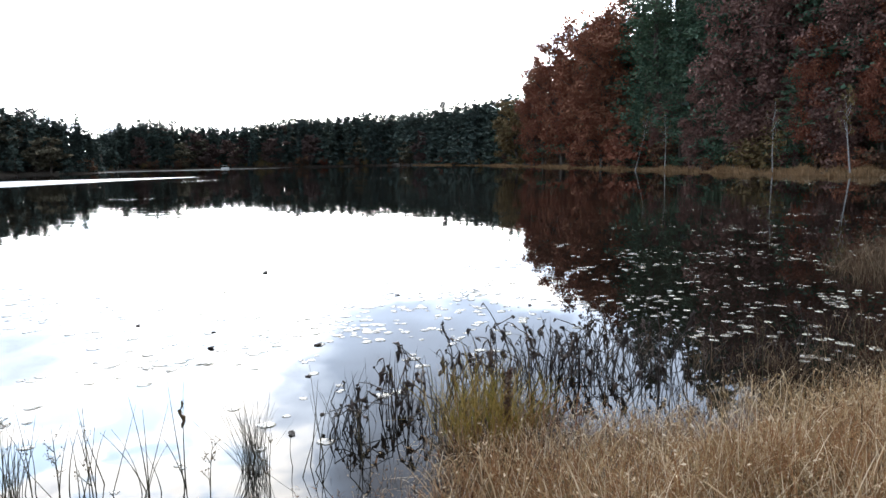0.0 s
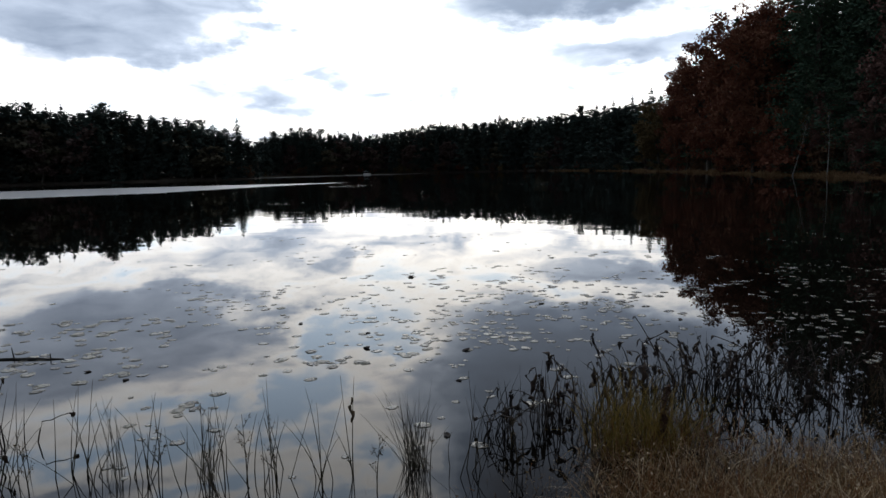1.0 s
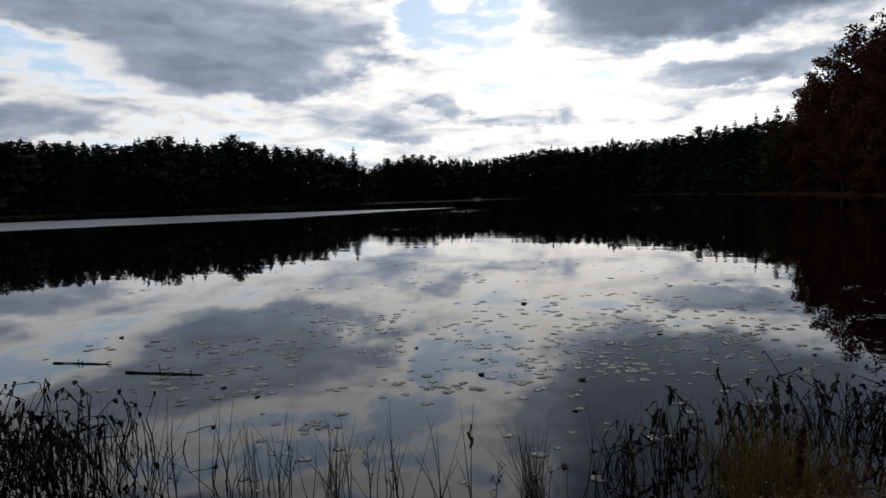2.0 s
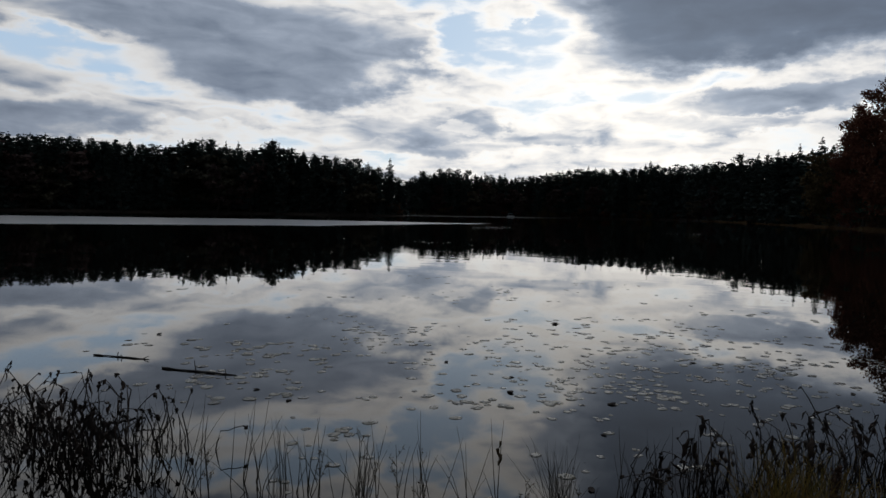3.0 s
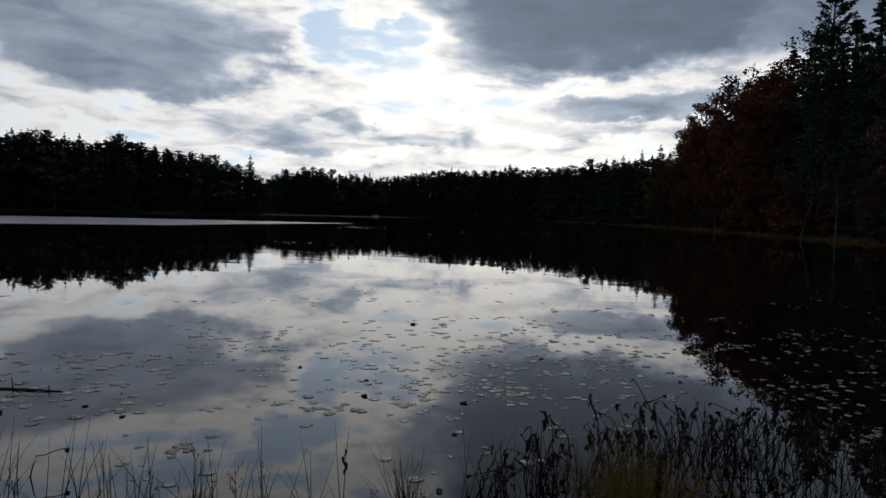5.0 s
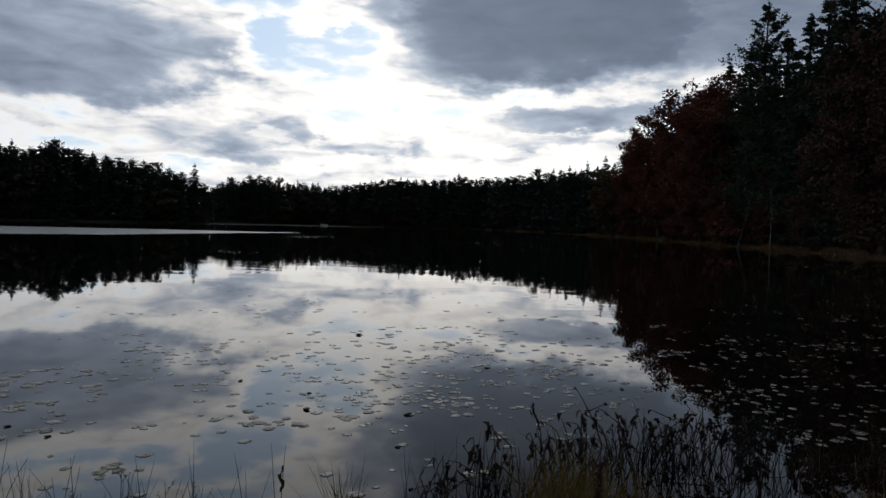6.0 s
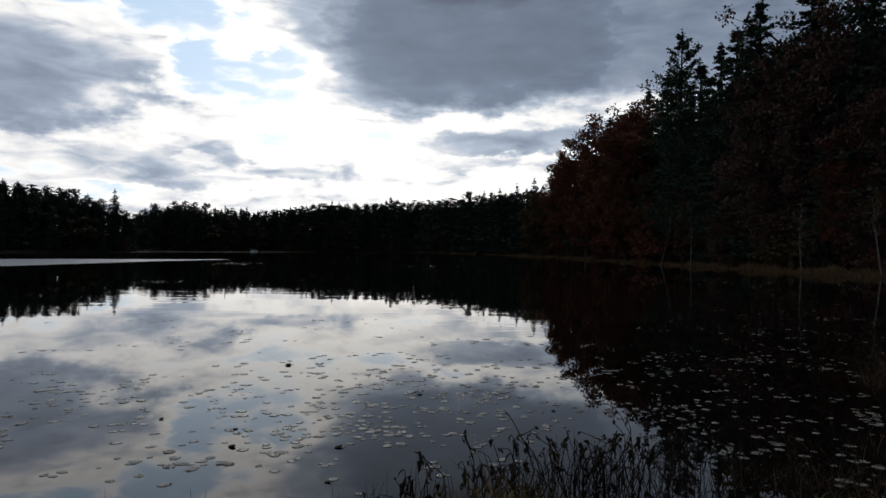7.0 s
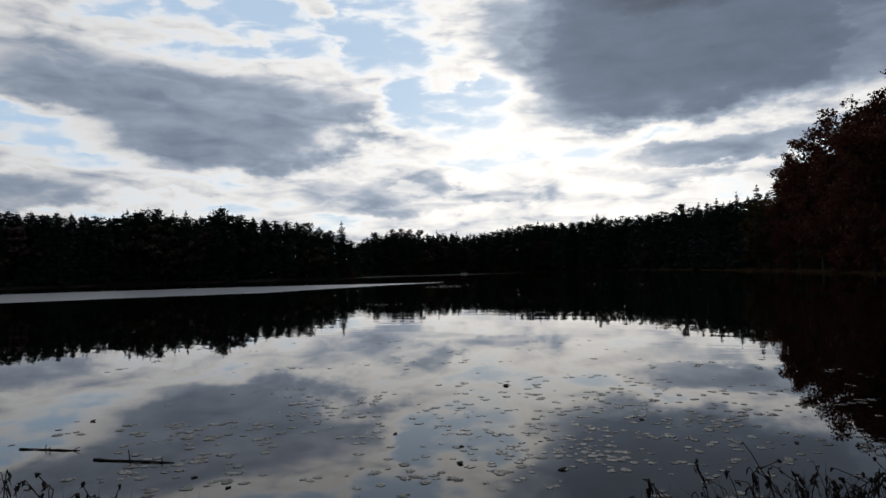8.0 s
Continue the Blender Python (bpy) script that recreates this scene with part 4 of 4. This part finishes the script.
def plant_rushes():
    rng = np.random.default_rng(23)
    kinds = []
    for _ in range(8):
        h = rng.uniform(0.45, 0.75)
        t = np.linspace(0, 1, 7)
        a, c = rng.uniform(0, 6.28), rng.uniform(0.0, 0.28)
        line = np.c_[np.cos(a) * c * h * t * t, np.sin(a) * c * h * t * t, h * (t - 0.2 * c * t * t) - 0.05]
        kinds.append(mesh_of("rush_stem", *tube(line, np.linspace(0.0034, 0.0009, 7), 4), RUSH, smooth=True))
    for x0, y0, sx, sy, n, s in RUSHES:
        for _ in range(n):
            x, y = x0 + rng.normal() * sx, y0 + rng.normal() * sy
            ob = new("rush", kinds[rng.integers(8)])
            ob.matrix_basis = Matrix.Translation((x, y, 0)) @ Euler((rng.normal() * 0.17, rng.normal() * 0.17, rng.uniform(0, 6.28))).to_matrix().to_4x4() @ Matrix.Diagonal((1, 1, s * rng.uniform(0.55, 1.1), 1))
            tagged(ob, "thin dark rush stem rising from shallow water", "rush", "rush stems in the shallows")


RUSHES = [(-2.65, 3.0, 0.075, 0.075, 12, 1.0), (-2.35, 3.05, 0.06, 0.075, 11, 1.0), (-1.95, 3.05, 0.09, 0.075, 11, 0.9), (-1.65, 3.1, 0.09, 0.075, 12, 0.92), (-1.35, 3.15, 0.06, 0.075, 7, 1.0),
          (-1.2, 3.25, 0.0375, 0.0375, 2, 0.9), (-0.62, 3.42, 0.045, 0.045, 4, 0.95), (-0.5, 3.6, 0.06, 0.06, 4, 0.95), (-0.3, 3.7, 0.06, 0.06, 3, 0.9), (-3.0, 2.8, 0.1125, 0.075, 8, 0.9), (-3.3, 2.9, 0.09, 0.075, 6, 0.9)]
plant_rushes()

def dead_herb(x, y, height, seed):
    """A dead branching herb with small seed heads."""
    rng = np.random.default_rng(seed)
    t = np.linspace(0, 1, 7)
    a = rng.uniform(0, 6.28)
    main = np.c_[np.cos(a) * 0.10 * height * t * t, np.sin(a) * 0.10 * height * t * t, height * t - 0.05]
    root = new("dead_herb", mesh_of("dead_herb", *tube(main, np.linspace(0.0042, 0.0012, 7), 5), RUSH, smooth=True))
    z0 = max(0.0, float(land_height(np.array([[x, y]]))[0]))
    root.location = (x, y, z0)
    for k in range(int(rng.integers(6, 11))):
        q = rng.uniform(0.25, 0.95)
        p = np.array([np.interp(q, t, main[:, i]) for i in range(3)])
        b, l = rng.uniform(0, 6.28), height * rng.uniform(0.12, 0.34) * (1.15 - q * 0.6)
        u = np.linspace(0, 1, 5)[:, None]
        twig = p + np.array([np.cos(b) * 0.65, np.sin(b) * 0.65, 0.75]) * l * u + np.array([0, 0, 0.12]) * l * u * u
        seeds = twig[2:][rng.integers(0, 3, 9)] + rng.normal(size=(9, 3)) * 0.007
        tw = part("twig", mesh_of("twig", *tube(twig, np.linspace(0.0018, 0.0007, 5), 4), RUSH), root)
        tagged(part("seed_head", mesh_of("seed_head", *leaf_cloud(rng, seeds, 0.003, 0.007), BROWNREED), tw), kind="stuff")
    tagged(root, "brittle dead herb with branching seed heads at the water's edge", "dead herb", "dead herbs at the water's edge")


for n, (x, y, h) in enumerate([(-1.95, 3.0, 0.50), (-1.75, 3.1, 0.42), (-1.55, 3.05, 0.46), (-2.85, 2.75, 0.40), (-1.0, 3.1, 0.34), (-2.2, 2.95, 0.38), (-0.75, 3.25, 0.34), (-0.3, 3.45, 0.36), (0.15, 3.6, 0.36),
                                (1.2, 4.3, 0.5), (1.9, 4.7, 0.48), (2.4, 4.75, 0.52), (2.9, 4.9, 0.45), (3.2, 5.0, 0.5), (1.6, 4.9, 0.42), (-3.3, 2.75, 0.36)]):
    dead_herb(x, y, h, 60 + n)


def leaf_hung_rush(x, y, height):
    """A tall rush with one dead leaf rolled round it."""
    rng = np.random.default_rng(91)
    t = np.linspace(0, 1, 8)
    line = np.c_[0.05 * height * t * t, 0.0 * t, height * t - 0.05]
    root = new("tall_rush", mesh_of("tall_rush", *tube(line, np.linspace(0.004, 0.001, 8), 5), RUSH, smooth=True))
    root.location = (x, y, 0)
    u = np.linspace(0, 1, 9)
    rib = np.c_[0.006 + 0.008 * np.sin(u * 11), 0.006 * np.cos(u * 7), height * (0.72 - 0.26 * u)]
    part("dead_leaf", mesh_of("dead_leaf", *tube(rib + rng.normal(size=rib.shape) * 0.004, np.array([2, 8, 5, 11, 7, 13, 8, 10, 2]) * 0.001, 6), BROWNREED), root, "rolled red-brown dead leaf")
    tagged(root, "tall dark rush with a rolled dead leaf, standing in water", "rush")


leaf_hung_rush(-1.22, 3.33, 0.60)


def dock_stalk(x, y, height):
    """A rusty dock stalk with its crowded seed spike."""
    rng = np.random.default_rng(92)
    t = np.linspace(0, 1, 6)
    root = new("dock_stalk", mesh_of("dock_stalk", *tube(np.c_[0.02 * t, 0 * t, height * t], np.linspace(0.006, 0.002, 6), 6), SHRUB, smooth=True))
    root.location = (x, y, max(0.0, float(land_height(np.array([[x, y]]))[0])) - 0.01)
    z = rng.uniform(0.3, 1.0, 420)
    c = np.c_[0.02 * z, 0 * z, height * z] + rng.normal(size=(420, 3)) * (0.012, 0.012, 0.01)
    part("seed_spike", mesh_of("seed_spike", *leaf_cloud(rng, c, 0.004, 0.012), SHRUB), root, "crowded brown seed spike")
    tagged(root, "dark brown dock stalk among the bank's grass", "dock")


dock_stalk(0.50, 3.85, 0.42)

# ---------------------------------------------------------------- floating things


def pad_mesh(rng, k):
    n = 13
    a = np.linspace(0.22, 2 * np.pi - 0.22, n)
    r = (1 + 0.08 * rng.normal(size=n)) * (1 + 0.12 * np.cos(a * 2 + k))
    rim = np.c_[np.cos(a) * r, np.sin(a) * r * 0.92, 0.012 + np.abs(rng.normal(size=n)) * 0.016]
    mid = rim * (0.6, 0.6, 0) + (0, 0, 0.012)
    low = rim * (0.98, 0.98, 0) + (0, 0, -0.02)
    v = np.concatenate([[[0.04, 0, 0.011]], mid, rim, low])
    i = np.arange(n - 1)
    tri = np.stack([0 * i, 1 + i, 2 + i], -1)
    q1 = np.stack([1 + i, 1 + n + i, 2 + n + i, 2 + i], -1)
    q2 = np.stack([1 + n + i, 1 + 2 * n + i, 2 + 2 * n + i, 2 + n + i], -1)
    return v, tri, np.concatenate([q1, q2])


def lily_pads():
    rng = np.random.default_rng(29)
    shapes = [pad_mesh(rng, k) for k in range(7)]
    meshes = [mesh_of("lily_pad", v, [t, q], PAD) for v, t, q in shapes]
    single, rest, n = [], [], 0
    for x0, y0, sx, sy, count, size in PADS:
        heart = (x0, y0)
        crowd, small = (1.6, 0.8) if 6.4 < y0 < 20 else (1.1, 1.0)
        for _ in range(int(count * crowd)):
            # pads crowd in small flocks
            if rng.random() < 0.45:
                heart = (x0 + rng.normal() * sx * 1.15, y0 + rng.normal() * sy * 1.15)
            x, y = heart[0] + rng.normal() * size * 0.9, heart[1] + rng.normal() * size * 1.1
            if lake_distance(np.array([[x, y]]))[0] > -0.25:
                continue
            (single if math.hypot(x, y) < 9.4 and len(single) < 300 else rest).append((x, y, 0.43 * size * small * rng.uniform(0.45, 1.45), rng.uniform(0, 6.28), int(rng.integers(7))))
    for x, y, s, t, k in single:
        ob = new("lily_pad", meshes[k])
        ob.matrix_basis = Matrix.Translation((x, y, 0.0012)) @ Euler((rng.normal() * 0.008, rng.normal() * 0.008, t)).to_matrix().to_4x4() @ Matrix.Diagonal((s, s, s, 1))
        tagged(ob, "faded yellow-brown lily pad floating on the lake", "lily pad", "lily pads")
    vs, ts, qs = [], [], []
    for x, y, s, t, k in rest:
        v, tri, quad = shapes[k]
        turn = np.array([[math.cos(t), -math.sin(t), 0], [math.sin(t), math.cos(t), 0], [0, 0, 1]])
        vs.append((v * s) @ turn.T + (x, y, 0.0012))
        ts.append(tri + n)
        qs.append(quad + n)
        n += len(v)
    ob = new("far_lily_pads", mesh_of("far_lily_pads", np.concatenate(vs), [np.concatenate(ts), np.concatenate(qs)], PAD))
    tagged(ob, "scattered faded lily pads farther out on the lake", "lily pads", kind="stuff")


# beds of pads: middle, spread, number, radius
PADS = [(-5.5, 5.95, 0.7, 0.5, 26, 0.12), (-4.3, 6.04, 0.6, 0.6, 26, 0.12), (-4.6, 5.07, 0.4, 0.25, 14, 0.115), (-4, 7.02, 0.8, 0.6, 24, 0.12), (-0.7, 7.6, 0.7, 0.5, 24, 0.115), (-0.4, 10.14, 1.2, 0.8, 40, 0.13), (-1.6, 6.14, 0.4, 0.4, 14, 0.11),
        (-4.5, 5.31, 0.45, 0.25, 22, 0.11), (-3.95, 5.07, 0.3, 0.2, 12, 0.11), (-4.7, 4.53, 0.25, 0.12, 8, 0.1), (-2.95, 4.14, 0.16, 0.18, 14, 0.1), (-2.4, 5.27, 0.25, 0.2, 12, 0.1),
        (-3, 5.17, 0.5, 0.4, 10, 0.09), (-5.4, 7.8, 0.8, 0.6, 22, 0.13), (-6.5, 5.95, 0.6, 0.3, 20, 0.12), (-4.3, 8.19, 0.6, 0.5, 16, 0.12), (-2.6, 7.8, 0.7, 0.8, 34, 0.12), (-1, 9.46, 0.9, 0.9, 55, 0.13),
        (0.2, 8.58, 0.6, 0.8, 44, 0.12), (-1.2, 6.43, 0.5, 0.6, 40, 0.11), (0.5, 6.43, 0.5, 0.5, 36, 0.11), (-1.8, 6.83, 0.5, 0.5, 22, 0.11), (-0.3, 7.41, 0.8, 0.7, 40, 0.11), (2.2, 8.87, 0.6, 0.6, 22, 0.08), (3.9, 10.92, 1, 0.6, 56, 0.092), (5.2, 10.92, 0.7, 0.9, 34, 0.092),
        (2.6, 7.12, 0.5, 0.6, 30, 0.1), (3.7, 7.21, 0.5, 0.6, 34, 0.104), (3.2, 8.58, 0.8, 0.7, 36, 0.096), (3.6, 6.04, 0.35, 0.25, 12, 0.112), (4.5, 7.7, 0.4, 0.3, 14, 0.104), (2.5, 6.04, 0.3, 0.25, 10, 0.096), (10.2, 18.72, 2.5, 2, 120, 0.104), (19, 37.05, 4.5, 3, 220, 0.17), (6.8, 14.14, 1.5, 1.4, 60, 0.096),
        (-2, 12.67, 3.5, 2, 60, 0.14), (-7, 11.7, 2.5, 2, 30, 0.14), (-26, 68.25, 1.1, 2.2, 110, 0.22), (-6, 64.35, 3, 2, 40, 0.2), (-16.5, 33.15, 1, 0.7, 14, 0.2), (-0.5, 4.48, 0.4, 0.3, 8, 0.09), (-1, 3.9, 0.4, 0.25, 10, 0.09), (-2.6, 3.6, 0.5, 0.3, 8, 0.09)]
lily_pads()


def curled_leaves():
    """Dark dead leaves that ride on the water with their edges turned up."""
    rng = np.random.default_rng(37)
    for x, y, s in [(-2.74, 9.99, 0.15), (-3.10, 6.70, 0.07), (-2.02, 5.84, 0.10), (-1.06, 5.89, 0.09), (-4.2, 4.75, 0.06), (-3.7, 4.6, 0.06), (-7.2, 6.3, 0.10), (-2.2, 6.4, 0.05), (-0.55, 8.1, 0.07), (-0.8, 3.9, 0.07), (-0.95, 5.0, 0.05), (1.0, 7.4, 0.07)]:
        u, w = np.meshgrid(np.linspace(-1, 1, 7), np.linspace(-1, 1, 5), indexing="ij")
        width = 0.55 * np.sqrt(np.clip(1.02 - u * u, 0, 1))
        z = 0.45 * np.abs(w) ** 1.5 * width + 0.25 * np.maximum(u, 0) ** 2 + 0.04 * rng.normal(size=u.shape)
        v = np.stack([u, w * width, np.maximum(z, 0.02)], -1).reshape(-1, 3) * s * 0.48
        i, j = np.meshgrid(np.arange(6), np.arange(4), indexing="ij")
        f = np.stack([i * 5 + j, (i + 1) * 5 + j, (i + 1) * 5 + j + 1, i * 5 + j + 1], -1).reshape(-1, 4)
        ob = new("curled_leaf", mesh_of("curled_leaf", v, f, WILTED))
        ob.location, ob.rotation_euler = (x, y, 0.003), (0, 0, rng.uniform(0, 6.28))
        solid = ob.modifiers.new("thickness", "SOLIDIFY")
        solid.thickness = 0.004
        tagged(ob, "dark curled dead leaf floating on the water", "dead leaf", "curled leaves on the water")


curled_leaves()


def floating_branch(a, b, radius, twigs, label):
    """A waterlogged branch that floats half sunk, with short twigs that stick up."""
    rng = np.random.default_rng(int(abs(a[0]) * 100))
    a, b = np.array([*a, 0.008]), np.array([*b, 0.004])
    t = np.linspace(0, 1, 12)[:, None]
    line = a + (b - a) * t + rng.normal(size=(12, 3)) * (0.006, 0.006, 0.001)
    mid = line.mean(0)
    prof = radius * np.interp(t[:, 0], [0, 0.04, 0.12, 0.3, 0.7, 1.0], [0.7, 1.7, 0.75, 0.6, 1.15, 0.35])
    root = new("floating_branch", mesh_of("floating_branch", *tube(line - mid, prof, 8), WETWOOD, smooth=True))
    root.location = mid
    for at, dx, dy, dz in twigs:
        p = a + (b - a) * at - mid
        q = np.linspace(-0.5, 1, 5)[:, None]
        pts = p + np.array([dx, dy, dz]) * q + rng.normal(size=(5, 3)) * 0.003
        part("twig", mesh_of("twig", *tube(pts, np.linspace(0.008, 0.004, 5), 5), WETWOOD, smooth=True), root)
    return tagged(root, label, "branch")


floating_branch((-5.65, 4.93), (-4.74, 5.07), 0.014, ((0.48, -0.03, 0.0, 0.11), (0.86, -0.02, 0.02, 0.05)), "dark waterlogged branch with upright twigs floating on the lake")
floating_branch((-6.84, 5.02), (-6.10, 5.16), 0.010, ((0.45, -0.03, 0.03, 0.04), (0.52, 0.03, -0.03, 0.03), (0.9, 0.05, 0.03, 0.03)), "thin dark branch floating on the lake")


def fallen_stick():
    """A broken stick that leans out of the water among the dead weeds."""
    rng = np.random.default_rng(77)
    t = np.linspace(0, 1, 8)[:, None]
    line = np.array([-0.36, 0.12, -0.10]) + np.array([0.74, -0.22, 0.26]) * t + rng.normal(size=(8, 3)) * 0.006
    ob = new("fallen_stick", mesh_of("fallen_stick", *tube(line, np.linspace(0.016, 0.009, 8), 7), WETWOOD, smooth=True))
    ob.location = (-4.4, 3.32, 0.02)
    part("twig", mesh_of("twig", *tube(line[4] + np.array([0.05, 0.03, 0.10]) * np.linspace(0, 1, 4)[:, None], [0.006, 0.005, 0.004, 0.002], 5), WETWOOD), ob)
    tagged(ob, "dark broken stick slanting out of the water among dead weeds", "stick")


fallen_stick()


def pontoon_boat():
    """A small pale boat under a canopy at the far shore."""
    root = new("pontoon_boat")
    x, y = -82.3, 234.6
    root.location, root.rotation_euler, root.scale = (x, y, 0.0), (0, 0, radians(12)), (0.46, 0.46, 0.52)

    def box(name, size, at, mat, bevel, label=""):
        bm = bmesh.new()
        bmesh.ops.create_cube(bm, size=1.0, matrix=Matrix.Translation(at) @ Matrix.Diagonal((*size, 1)))
        bmesh.ops.bevel(bm, geom=bm.edges[:], offset=bevel, segments=2, affect="EDGES")
        me = bpy.data.meshes.new(name)
        bm.to_mesh(me)
        bm.free()
        me.materials.append(mat)
        return part(name, me, root, label)

    for dy in (-0.9, 0.9):
        v, f = tube([(-3.0, dy, 0.1), (-2.7, dy, 0.1), (2.4, dy, 0.1), (3.1, dy, 0.35)], [0.02, 0.33, 0.33, 0.05], 10)
        part("float", mesh_of("float", v, f, HULL, smooth=True), root)
    box("deck", (5.6, 2.4, 0.12), (0, 0, 0.5), HULL, 0.03)
    for dx, dy, sx, sy in ((0, -1.15, 5.2, 0.06), (0, 1.15, 5.2, 0.06), (-2.6, 0, 0.06, 2.2), (2.6, 0, 0.06, 2.2)):
        box("side_panel", (sx, sy, 0.4), (dx, dy, 0.78), HULL, 0.015)
    for dx in (-1.9, 0.6):
        for dy in (-1.0, 1.0):
            v, f = tube([(dx, dy, 1.2), (dx, dy, 1.8), (dx, dy, 2.35)], [0.03, 0.03, 0.03], 6)
            part("canopy_post", mesh_of("canopy_post", v, f, CANVAS), root)
    box("canopy", (3.2, 2.4, 0.16), (-0.65, 0, 2.4), CANVAS, 0.06, "grey canvas canopy")
    tagged(root, "small pale pontoon boat with a canopy by the far shore", "boat")


pontoon_boat()
